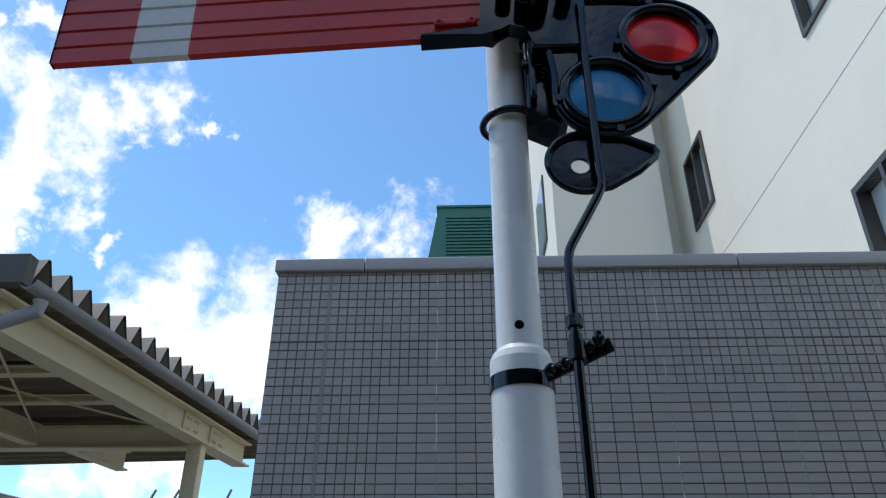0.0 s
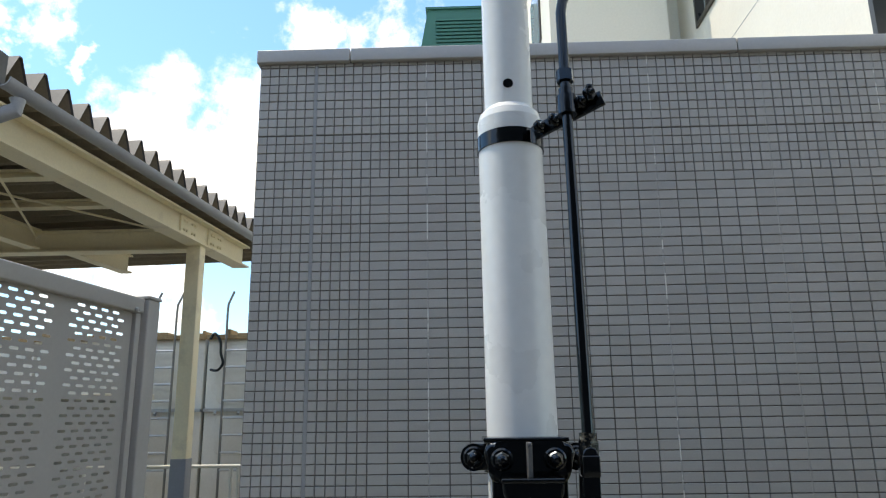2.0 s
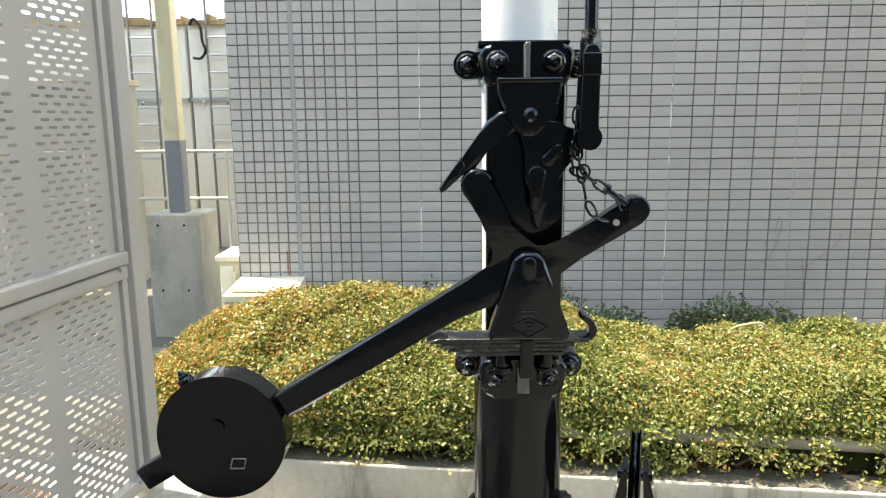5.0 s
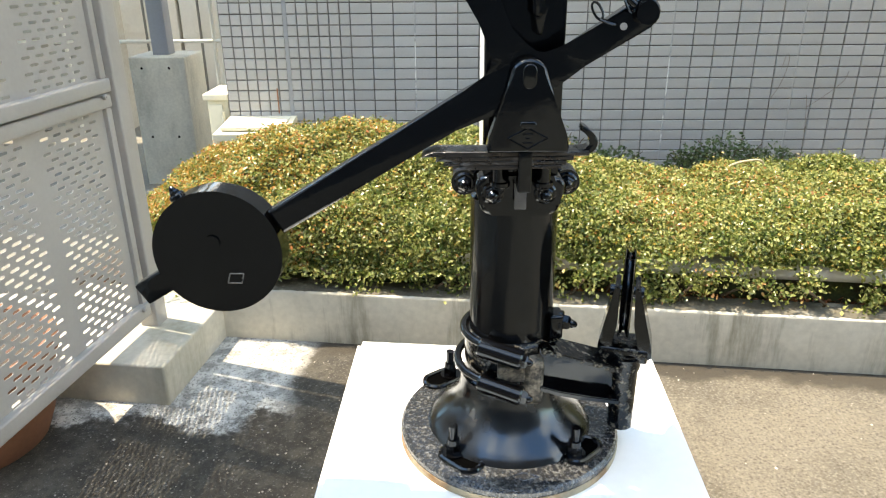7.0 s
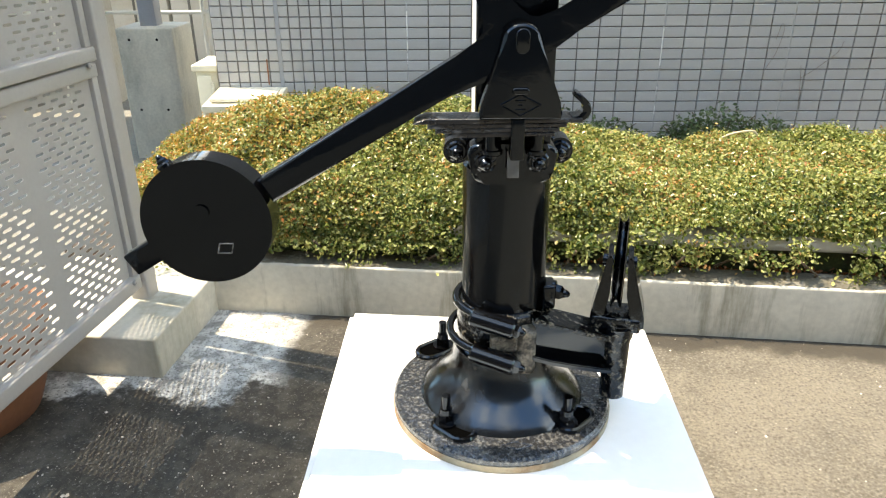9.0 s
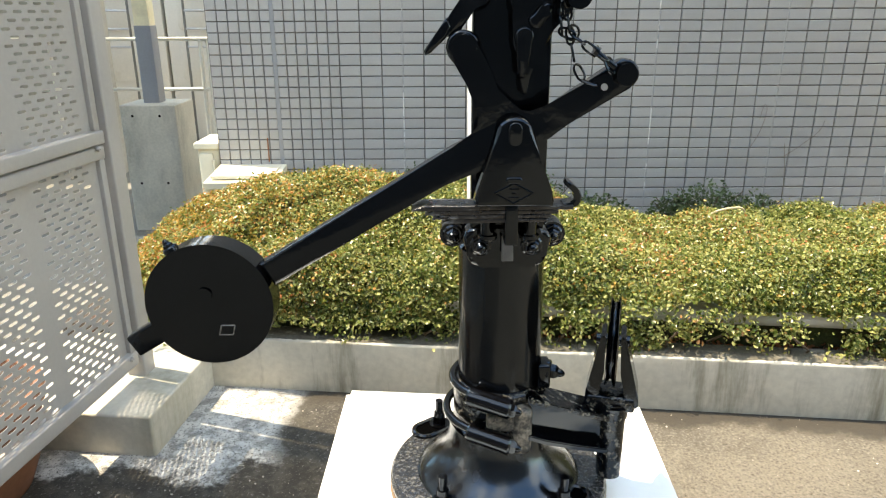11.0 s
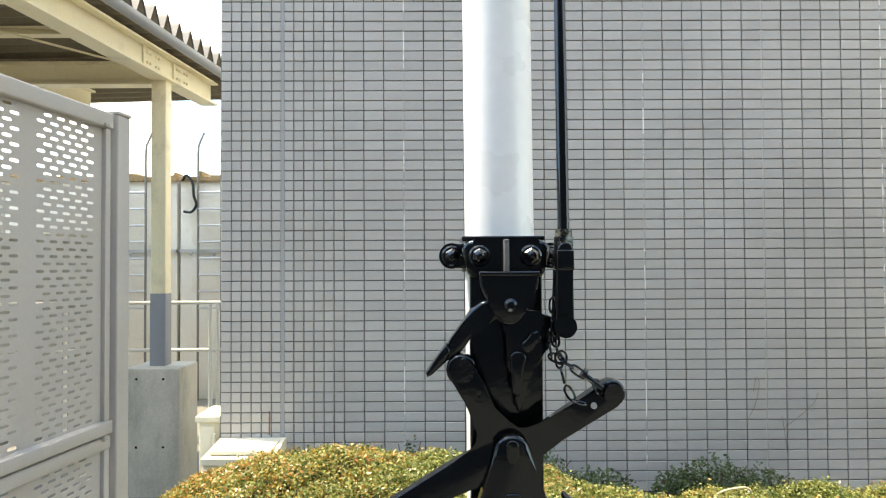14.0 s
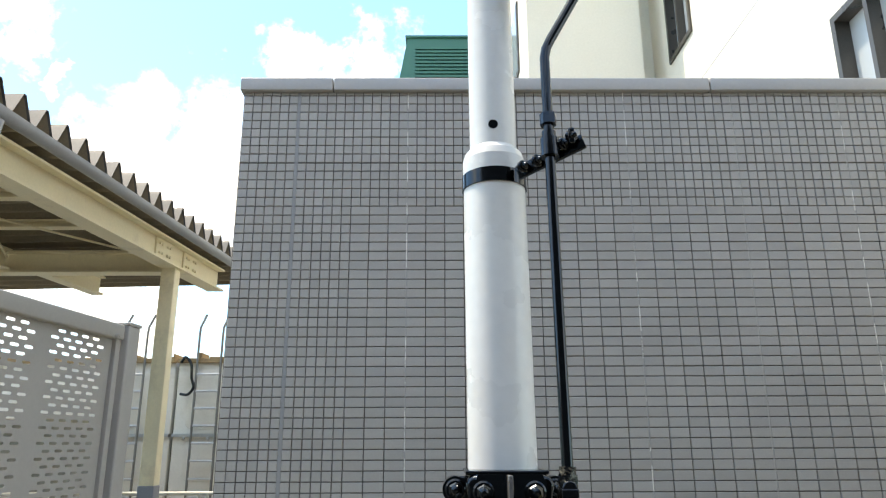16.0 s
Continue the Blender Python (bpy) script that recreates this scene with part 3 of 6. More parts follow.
box(bm, -0.99, 3.4, 3.12, WALL_Y + 0.004, 0.1, 0.42)
tagged(finish("wall_footing", bm, CONCRETE), "concrete ledge at the foot of the tiled wall", "ledge", kind="structure")

bm = bmesh.new()
box(bm, -0.56, -0.002, -0.41, 0.42, -0.02, 0.13, 0.008, TURN)
tagged(finish("concrete_step", bm, CONCRETE, smooth=True), "low cast concrete step under the fence post", "step")

# ---- white building behind ----
house = thing("apartment_building", (3.5, 9, 0), "tall white rendered building with bronze window frames", "building")
bm = bmesh.new()
WINS = [(8.12, 9.0, 7.0, 8.2), (4.2, 5.12, 7.0, 8.2), (4.2, 5.15, 4.0, 5.2), (8.12, 9.0, 10.0, 11.2), (4.2, 5.12, 10.0, 11.2)]


def face_with_holes(bm, x, ys, zs, holes):
    for ya, yb in zip(ys, ys[1:]):
        for za, zb in zip(zs, zs[1:]):
            if any(h[0] <= ya and yb <= h[1] and h[2] <= za and zb <= h[3] for h in holes):
                continue
            bm.faces.new([bm.verts.new(p) for p in ((x, ya, za), (x, ya, zb), (x, yb, zb), (x, yb, za))])


ys = sorted({2.0, 9.75} | {v for w in WINS for v in w[:2]})
zs = sorted({0.0, 13.0} | {v for w in WINS for v in w[2:]})
face_with_holes(bm, 3.5, ys, zs, WINS)
for y0, y1, z0, z1 in WINS:
    a = [(3.5, y0, z0), (3.5, y1, z0), (3.5, y1, z1), (3.5, y0, z1)]
    b = [(3.66, y, z) for _, y, z in a]
    for k in range(4):
        bm.faces.new([bm.verts.new(p) for p in (a[k], a[(k + 1) % 4], b[(k + 1) % 4], b[k])])
box(bm, 3.67, 9, 2.0, 9.75, 0, 13.0)
for quad in (((3.5, 2, 0), (3.67, 2, 0), (3.67, 2, 13), (3.5, 2, 13)), ((3.5, 9.75, 0), (3.67, 9.75, 0), (3.67, 9.75, 13), (3.5, 9.75, 13)), ((3.5, 2, 13), (3.67, 2, 13), (3.67, 9.75, 13), (3.5, 9.75, 13))):
    bm.faces.new([bm.verts.new(p) for p in quad])
part("wall", bm, WHITE_WALL, house, smooth=False)
bm = bmesh.new()
box(bm, 3.498, 3.52, 2.0, 9.74, 6.22, 6.229)
part("joint_strip", bm, SEALANT, house, "thin grey floor joint", smooth=False)
for y0, y1, z0, z1 in WINS:
    bm = bmesh.new()
    for a in ((y0, y1, z0, z0 + 0.06), (y0, y1, z1 - 0.06, z1), (y0, y0 + 0.06, z0 + 0.06, z1 - 0.06), (y1 - 0.06, y1, z0 + 0.06, z1 - 0.06), ((y0 + y1) / 2 - 0.025, (y0 + y1) / 2 + 0.025, z0 + 0.06, z1 - 0.06)):
        box(bm, 3.47 if a[1] - a[0] != 0.05 else 3.56, 3.62, *a)
    fr = part("window", bm, FRAME, house, "bronze aluminium window frame", smooth=False)
    for half in (0, 1):
        c = (y0 + y1) / 2
        bm = bmesh.new()
        box(bm, 3.58 + 0.02 * half, 3.59 + 0.02 * half, (y0 + 0.06, c + 0.025)[half], (c - 0.025, y1 - 0.06)[half], z0 + 0.06, z1 - 0.06)
        part("pane", bm, WINDOW, fr, smooth=False)
wing = thing("building_wing", (1.45, 9.2, 0), "white rendered building wing with narrow side windows", "building")
bm = bmesh.new()
box(bm, 1.44, 3.16, 9.2, 17.0, 0, 14.0)
box(bm, 3.16, 3.6, 9.8, 17.0, 0, 14.0)
part("wall", bm, WHITE_WALL, wing, smooth=False)
for y0, y1, z0, z1 in ((10.2, 11.4, 7.6, 8.9), (10.2, 11.4, 10.6, 11.9), (13.6, 14.8, 8.2, 9.9), (13.6, 14.8, 11.2, 12.4)):
    bm = bmesh.new()
    box(bm, 1.41, 1.47, y0, y1, z0, z1)
    fr = part("window", bm, FRAME, wing, "bronze aluminium window frame", smooth=False)
    bm = bmesh.new()
    box(bm, 1.404, 1.412, y0 + 0.06, y1 - 0.06, z0 + 0.06, z1 - 0.06)
    part("pane", bm, WINDOW, fr, smooth=False)

# green louvred roof housing further off
hut = thing("roof_housing", (0.3, 20, 0), "green painted louvred roof housing on a far roof", "roof housing")
bm = bmesh.new()
vs = [bm.verts.new(p) for p in ((-1.25, 20, 12.2), (3.0, 20, 12.2), (3.0, 20, 14.35), (-0.88, 20, 14.35), (-1.25, 24, 12.2), (3.0, 24, 12.2), (3.0, 24, 14.35), (-0.88, 24, 14.35))]
for q in ((0, 1, 2, 3), (5, 4, 7, 6), (4, 0, 3, 7), (1, 5, 6, 2), (3, 2, 6, 7), (4, 5, 1, 0)):
    bm.faces.new([vs[i] for i in q])
part("housing", bm, GREEN, hut, smooth=False)
for i in range(14):
    z = 12.3 + 0.125 * i
    bm = bmesh.new()
    box(bm, -0.62, 2.4, 19.93, 19.99, z, z + 0.07)
    part("slat", bm, GREEN, hut, smooth=False)
bm = bmesh.new()
box(bm, -0.95, 3.05, 19.93, 24.05, 14.35, 14.42)
part("roof_edge", bm, GREEN, hut, smooth=False)
bm = bmesh.new()
box(bm, -1.5, 8, 20.2, 26, 0, 12.2)
part("wall", bm, WHITE_WALL, hut, smooth=False)

# unseen wall added behind the camera; it darkens reflections in the black paint
bm = bmesh.new()
box(bm, -14, 12, -6.4, -6.0, 0, 7.6)
tagged(finish("unseen_dark_wall", bm, material("unseen_wall_dark_grey", (0.055, 0.057, 0.06), 0.9, spread=0.15, scale=1.0, bump=0.2)), "unseen dark wall added to darken reflections in the black gear", "wall", kind="structure")


# ---- platform canopy, drawn at a smaller size and set at its own ----
EYE_ = Vector((0.10, -0.06, 1.577))
PLACE[0] = Matrix.Translation(EYE_) @ Matrix.Scale(1.3, 4) @ Matrix.Translation(-EYE_)
canopy = thing("platform_canopy", (-2.55, 6.62, SUNK), "cream steel platform canopy with folded dark roof sheets", "canopy")
LEANY = 0.10


def cx(y, off=0.0):
    return -1.94 + off + LEANY * (y - 5.05)


def along(bm, off0, off1, y0, y1, z0, z1):
    vs = box(bm, off0, off1, y0, y1, z0, z1)
    for v in vs:
        v.co.x += cx(v.co.y)
    return vs


def i_beam(bm, at, s0, s1, z0, z1, half=0.07):
    """One rolled I section from s0 to s1; at(offset, s) gives its x and y."""
    t, w = 0.015, 0.009
    prof = [(-half, z0), (half, z0), (half, z0 + t), (w, z0 + t), (w, z1 - t), (half, z1 - t), (half, z1), (-half, z1), (-half, z1 - t), (-w, z1 - t), (-w, z0 + t), (-half, z0 + t)]
    e = [[bm.verts.new((*at(o, s), z)) for o, z in prof] for s in (s0, s1)]
    for k in range(12):
        bm.faces.new((e[0][k], e[0][(k + 1) % 12], e[1][(k + 1) % 12], e[1][k]))
    bm.faces.new(e[0])
    bm.faces.new(e[1][::-1])
    bmesh.ops.recalc_face_normals(bm, faces=bm.faces[:])


pier = thing("concrete_pier", (-2.55, 6.62, SUNK), "grey cast concrete pier under the canopy column", "pier")
bm = bmesh.new()
box(bm, -2.135, -1.745, 4.92, 5.30, -0.075, 0.855, 0.012)
part("block", bm, PIER, pier)
# tie holes are solid discs, their shade given by black colour
for x, z in ((-2.05, 0.78), (-1.86, 0.78), (-2.05, 0.30), (-1.86, 0.30)):
    bm = bmesh.new()
    rod(bm, (x, 4.9185, z), (x, 4.93, z), 0.009, seg=14)
    part("tie_hole", bm, HOLE_SHADE, pier, "small form tie hole, a black disc for its shade")

bm = bmesh.new()
box(bm, -2.008, -1.900, 5.055, 5.165, 0.85, 2.95, 0.008)
part("column", bm, CREAM, canopy)
bm = bmesh.new()
box(bm, -2.012, -1.896, 5.051, 5.169, 0.852, 1.38, 0.008)
part("column_wrap", bm, BLUE_GREY, canopy, "blue-grey protective wrap at the column's foot")
bm = bmesh.new()
i_beam(bm, lambda o, y: (cx(y, o), y), 2.74, 5.90, 2.945, 3.135)
part("eaves_beam", bm, CREAM, canopy, smooth=False)
for dy in (-0.22, 0.22):
    bm = bmesh.new()
    along(bm, 0.011, 0.024, 5.11 + dy - 0.12, 5.11 + dy + 0.12, 2.965, 3.115)
    sp = part("splice_plate", bm, CREAM, canopy, smooth=False)
    for d2 in (-0.08, -0.04, 0.04, 0.08):
        for z in (3.005, 3.075):
            bm = bmesh.new()
            rod(bm, (cx(5.11 + dy + d2, 0.022), 5.11 + dy + d2, z), (cx(5.11 + dy + d2, 0.038), 5.11 + dy + d2, z), 0.011, seg=6)
            part("bolt", bm, CREAM, sp, smooth=False)
for y, x1 in ((2.80, -7.0), (5.11, -7.0)):
    bm = bmesh.new()
    i_beam(bm, lambda o, s: (s, y + o), x1, cx(y, -0.07), 2.915, 3.085, 0.06)
    part("cross_beam", bm, CREAM, canopy, smooth=False)
for off, y0, y1, z0 in ((-1.25, 2.74, 5.04, 2.935), (-1.05, 5.2, 5.95, 2.925), (-2.6, 2.74, 5.9, 2.935), (-3.95, 2.74, 5.9, 2.935)):
    bm = bmesh.new()
    i_beam(bm, lambda o, y: (cx(y, off + o), y), y0, y1, z0, 3.09, 0.05)
    part("inner_beam", bm, CREAM, canopy, smooth=False)
for y in (3.3, 3.9, 4.5, 5.75):
    bm = bmesh.new()
    i_beam(bm, lambda o, x: (x, y + o), -7.0, cx(y, -0.08), 3.09, 3.145, 0.04)
    part("purlin", bm, CREAM, canopy, smooth=False)
for a, b in (((-3.15, 5.0, 3.02), (-2.25, 2.95, 3.02)), ((-2.05, 5.0, 3.02), (-3.35, 3.0, 3.02))):
    bm = bmesh.new()
    rod(bm, a, b, 0.008, seg=8)
    part("brace_rod", bm, CREAM, canopy)


def roof_profile(y):
    """Height of the folded sheet over one fold."""
    k = ((y - 2.755) / 0.1735) % 1.0
    return 0.0 if k < 0.07 else (k - 0.07) / 0.38 if k < 0.45 else 1.0 if k < 0.55 else 1 - (k - 0.55) / 0.38 if k < 0.93 else 0.0


bm = bmesh.new()
NY = int(round((6.6 - 2.755) / 0.1735 * 20))
low, high = [], []
for i in range(NY + 1):
    y = 2.755 + (6.6 - 2.755) * i / NY
    z = 3.175 + 0.140 * roof_profile(y)
    low.append([bm.verts.new((cx(y, 0.20), y, z)), bm.verts.new((-7.2, y, z - 0.12))])
    high.append([bm.verts.new((cx(y, 0.20), y, z + 0.006)), bm.verts.new((-7.2, y, z - 0.114))])
for i in range(NY):
    bm.faces.new((low[i][0], low[i][1], low[i + 1][1], low[i + 1][0]))
    bm.faces.new((high[i][0], high[i + 1][0], high[i + 1][1], high[i][1]))
    bm.faces.new((low[i][0], low[i + 1][0], high[i + 1][0], high[i][0]))
part("roof_sheet", bm, ROOF, canopy, smooth=False)
bm = bmesh.new()
under = []
for i in range(NY + 1):
    y = 2.76 + (6.59 - 2.76) * i / NY
    z = 3.167 + 0.140 * roof_profile(y)
    under.append([bm.verts.new((cx(y, 0.19), y, z)), bm.verts.new((-7.1, y, z - 0.12))])
for p, q in zip(under, under[1:]):
    bm.faces.new((p[0], p[1], q[1], q[0]))
part("soffit", bm, SOFFIT, canopy, "brown-grey folded underside", smooth=False)
bm = bmesh.new()
prof = [(0.045 * math.cos(radians(a)), 0.03 + 0.045 * math.sin(radians(a))) for a in range(180, 361, 20)]
prof += [(0.039 * math.cos(radians(a)), 0.03 + 0.039 * math.sin(radians(a))) for a in range(360, 179, -20)]
ends = [[bm.verts.new((cx(y, 0.235 + a), y, 3.115 + b)) for a, b in prof] for y in (2.70, 6.5)]
for k in range(len(prof)):
    bm.faces.new((ends[0][k], ends[0][(k + 1) % 20], ends[1][(k + 1) % 20], ends[1][k]))
bm.faces.new(ends[0])
bm.faces.new(ends[1][::-1])
bmesh.ops.recalc_face_normals(bm, faces=bm.faces[:])
gut = part("gutter", bm, GUTTER, canopy, "grey eaves gutter")
bm = bmesh.new()
pipe(bm, [(cx(2.80, 0.245), 2.80, 3.08), (cx(2.80, 0.245), 2.80, 3.03), (cx(2.77, 0.10), 2.77, 2.96), (cx(2.72, -0.05), 2.74, 2.88), (cx(2.70, -0.25), 2.72, 2.80)], 0.035, 14)
part("downpipe", bm, GUTTER, gut, "grey gutter outlet pipe")
bm = bmesh.new()
box(bm, -7.2, cx(2.7, 0.22), 2.68, 2.75, 3.125, 3.272)
part("verge_flashing", bm, ROOF, canopy, "dark verge flashing at the roof's end", smooth=False)
for y in (3.1, 3.8, 4.5, 5.2):
    bm = bmesh.new()
    rod(bm, (cx(y, -0.1), y, 3.2), (cx(y, -0.1), y, 3.40), 0.005, seg=6)
    part("roof_bolt", bm, STEEL, canopy)

PLACE[0] = None

# ---- pale panelled freight wall with ladders, further off ----
far = thing("freight_wagon", (-4.5, 11.2, 0), "off-white panelled freight wagon side with rusty top edge", "wagon")
for i, (x0, x1) in enumerate(((-9.4, -6.9), (-6.85, -4.095), (-4.045, -1.6), (-1.55, 1.2))):
    bm = bmesh.new()
    box(bm, x0, x1, 11.2, 13.2, SUNK + 0.01, 2.98, 0.02)
    body = part("panel", bm, PANEL, far)
    for z0, z1 in ((0.4, 1.0), (1.15, 1.74), (1.92, 2.85)):
        bm = bmesh.new()
        o = arc(x1 - 0.28, z0 + 0.1, 0.1, -90, 0, 5) + arc(x1 - 0.28, z1 - 0.1, 0.1, 0, 90, 5) + arc(x0 + 0.28, z1 - 0.1, 0.1, 90, 180, 5) + arc(x0 + 0.28, z0 + 0.1, 0.1, 180, 270, 5)
        plate(bm, o, 11.185, 11.21, 0.008)
        part("pressing", bm, PANEL, body)
    bm = bmesh.new()
    box(bm, x0, x1, 11.14, 11.25, 1.80, 1.85)
    for k in range(7):
        rod(bm, (x0 + 0.2 + 0.37 * k, 11.14, 1.79), (x0 + 0.2 + 0.37 * k, 11.11, 1.76), 0.025, seg=8)
    part("mid_rail", bm, STEEL, body, "grey steel mid rail", smooth=False)
    bm = bmesh.new()
    random.seed(20 + i)
    x = x0
    while x < x1:
        w = random.uniform(0.08, 0.3)
        box(bm, x, min(x + w, x1), 11.12, 11.5, 2.94, 2.98 + random.uniform(0.02, 0.12), 0.01)
        x += w
    part("top_edge", bm, RUSTY, body, "rusty uneven top edge", smooth=False)
for i, x in enumerate((-4.92, -3.72)):
    ladder = thing("ladder", (x, 11.1, 0), "thin grey steel ladder with bent tops", "ladder", "wagon ladders")
    for dx in (0, 0.37):
        bm = bmesh.new()
        pipe(bm, [(x + dx, 11.08, SUNK), (x + dx, 11.08, 3.35), (x + dx, 11.10, 3.5), (x + dx + 0.05, 11.2, 3.72)], 0.02, 8)
        part("rail", bm, LADDER, ladder)
    for k in range(8):
        bm = bmesh.new()
        rod(bm, (x, 11.08, 0.92 + 0.262 * k), (x + 0.37, 11.08, 0.92 + 0.262 * k), 0.018, seg=8)
        part("rung", bm, STEEL, ladder)
bm = bmesh.new()
pipe(bm, curve([(-3.98, 11.1, 2.94), (-3.9, 11.06, 3.02), (-3.8, 11.05, 2.9), (-3.78, 11.05, 2.7), (-3.74, 11.05, 2.55), (-3.82, 11.06, 2.44), (-3.95, 11.1, 2.45)]), 0.022, 10)
tagged(finish("hose", bm, BLACK, smooth=True), "black looped hose on the wagon side", "hose")
bm = bmesh.new()
box(bm, -9.3, 1.1, 11.35, 13.0, SUNK, 2.9)
part("underframe", bm, BLACK_DUSTY, far, "dark underframe and gaps between the panels", smooth=False)

# white pipe railing before the wagon
rail = thing("pipe_railing", (-3, 8.6, 0), "white painted pipe railing", "railing")
for z in (1.13, 0.55):
    bm = bmesh.new()
    rod(bm, (-6.5, 8.6, z), (-1.2, 8.6, z), 0.022, seg=10)
    part("rail", bm, PANEL, rail)
for x in (-5.6, -4.5, -3.4, -2.72, -2.63, -2.54, -1.9):
    bm = bmesh.new()
    rod(bm, (x, 8.6, SUNK), (x, 8.6, 1.13), 0.024, seg=10)
    part("post", bm, PANEL, rail)

# low grey wall in the canopy's shade
bm = bmesh.new()
box(bm, -13.0, -3.95, 8.75, 9.0, SUNK, 1.93, 0.01)
low_wall = tagged(finish("platform_wall", bm, material("shaded_grey_beige_render", (0.40, 0.385, 0.35), 0.9, spread=0.12, scale=1.2, fine=30, bump=0.2, tint=(0.30, 0.28, 0.25), tint_at=(0.5, 0.7))), "low grey-beige rendered wall behind the railing", "wall", kind="structure")
bm = bmesh.new()
box(bm, -13.05, -3.92, 8.70, 9.05, 1.93, 2.0, 0.01)
part("wall_cap", bm, CONCRETE, low_wall)

# ---- cream electrical cabinets at the corner of the building ----
cab = thing("electrical_cabinet", (-1.05, 3.45, GZ), "tall cream steel electrical cabinet with hinges", "cabinet", "electrical cabinets")
bm = bmesh.new()
box(bm, -1.105, -1.0, 3.42, 3.66, GZ, 0.80, 0.006)
part("body", bm, CREAM_BOX, cab)
bm = bmesh.new()
box(bm, -1.12, -0.997, 3.405, 3.68, 0.80, 0.832, 0.006)
part("lid", bm, CREAM_BOX, cab)
bm = bmesh.new()
box(bm, -1.095, -1.03, 3.408, 3.42, 0.28, 0.78, 0.003)
dr = part("door", bm, CREAM_BOX, cab)
for z in (0.70, 0.50):
    bm = bmesh.new()
    rod(bm, (-1.028, 3.405, z - 0.05), (-1.028, 3.405, z + 0.05), 0.009, seg=10)
    part("hinge", bm, CREAM_BOX, dr)
cab = thing("electrical_cabinet", (-0.82, 3.28, 0), "low cream steel cabinet with a sloping lid", "cabinet", "electrical cabinets")
bm = bmesh.new()
box(bm, -0.985, -0.675, 3.11, 3.395, 0.3, 0.675, 0.006)
part("body", bm, CREAM_BOX, cab)
bm = bmesh.new()
vs = box(bm, -0.99, -0.665, 3.10, 3.396, 0.675, 0.703)
for v in vs:
    if v.co.z > 0.69 and v.co.y > 3.2:
        v.co.z += 0.025
part("lid", bm, CREAM_BOX, cab, smooth=False)
bm = bmesh.new()
vs = box(bm, -0.965, -0.69, 3.14, 3.394, 0.713, 0.727)
part("top_plate", bm, CREAM_BOX, cab, smooth=False)


# ---- slotted metal fence ----
FD = Vector((0.13, 1, 0)).normalized()
FROT = Matrix.Translation((-0.872, 1.945, 0)) @ Matrix.Rotation(math.atan2(FD.y, FD.x), 4, "Z")
# local x runs along the fence away from the camera, local y to its left, z up
fence = new("slotted_fence")
fence.matrix_basis = FROT.copy()
tagged(fence, "beige-grey metal fence of slotted panels with rails", "fence")


def fpart(name, bm, label="", smooth=True):
    bmesh.ops.transform(bm, matrix=FROT, verts=bm.verts[:])
    return part(name, bm, FENCE, fence, label, smooth)


def slotted(z0, z1, s0, bands, name):
    """A sheet with staggered long slots: bands of five, parted by blank strips."""
    bm = bmesh.new()
    PX, PZ, L, H = 0.05, 0.0190, 0.0155, 0.0037
    rows = int((z1 - z0 - 0.02) / PZ)
    zs0 = (z1 + z0) / 2 - rows * PZ / 2
    T = 0.0005

    def quad(a, b, c, d):
        for s in (-T, T):
            v = [bm.verts.new((x, s, z)) for x, z in (a, b, c, d)]
            bm.faces.new(v if s < 0 else v[::-1])

    s = s0
    for b in range(bands):
        e0, e1 = s - 0.25, s
        quad((e0, z0), (e1, z0), (e1, zs0), (e0, zs0))
        quad((e0, zs0 + rows * PZ), (e1, zs0 + rows * PZ), (e1, z1), (e0, z1))
        for r in range(rows):
            za, zb = zs0 + r * PZ, zs0 + (r + 1) * PZ
            odd = r % 2
            cells = [(e0 + PX * i, e0 + PX * (i + 1)) for i in range(5)] if not odd else [(e0 + 0.025 + PX * i, e0 + 0.025 + PX * (i + 1)) for i in range(4)]
            if odd:
                quad((e0, za), (e0 + 0.025, za), (e0 + 0.025, zb), (e0, zb))
                quad((e1 - 0.025, za), (e1, za), (e1, zb), (e1 - 0.025, zb))
            for xa, xb in cells:
                cxm, cz = (xa + xb) / 2, (za + zb) / 2
                inner = [(cxm - L + H, cz - H), (cxm + L - H, cz - H), (cxm + L - 0.3 * H, cz - 0.6 * H), (cxm + L, cz), (cxm + L - 0.3 * H, cz + 0.6 * H), (cxm + L - H, cz + H), (cxm - L + H, cz + H), (cxm - L + 0.3 * H, cz + 0.6 * H), (cxm - L, cz), (cxm - L + 0.3 * H, cz - 0.6 * H)]
                fr = [bm.verts.new((x, -T, z)) for x, z in inner]
                bk = [bm.verts.new((x, T, z)) for x, z in inner]
                cf = [bm.verts.new((x, -T, z)) for x, z in ((xa, za), (xb, za), (xb, zb), (xa, zb))]
                cb = [bm.verts.new((x, T, z)) for x, z in ((xa, za), (xb, za), (xb, zb), (xa, zb))]
                for c, i_, flip in ((cf, fr, False), (cb, bk, True)):
                    fs = [(c[0], c[1], i_[1], i_[0]), (c[1], i_[3], i_[2], i_[1]), (c[1], c[2], i_[3]), (c[2], i_[5], i_[4], i_[3]), (c[2], c[3], i_[6], i_[5]), (c[3], i_[8], i_[7], i_[6]), (c[3], c[0], i_[8]), (c[0], i_[0], i_[9], i_[8])]
                    for f in fs:
                        bm.faces.new(f[::-1] if flip else f)
                for k in range(10):
                    bm.faces.new((fr[k], fr[(k + 1) % 10], bk[(k + 1) % 10], bk[k]))
        quad((e0 - 0.042, z0), (e0, z0), (e0, z1), (e0 - 0.042, z1))
        s = e0 - 0.042
    quad((s0, z0), (s0 + 0.03, z0), (s0 + 0.03, z1), (s0, z1))
    return fpart(name, bm, "slotted sheet", smooth=False)


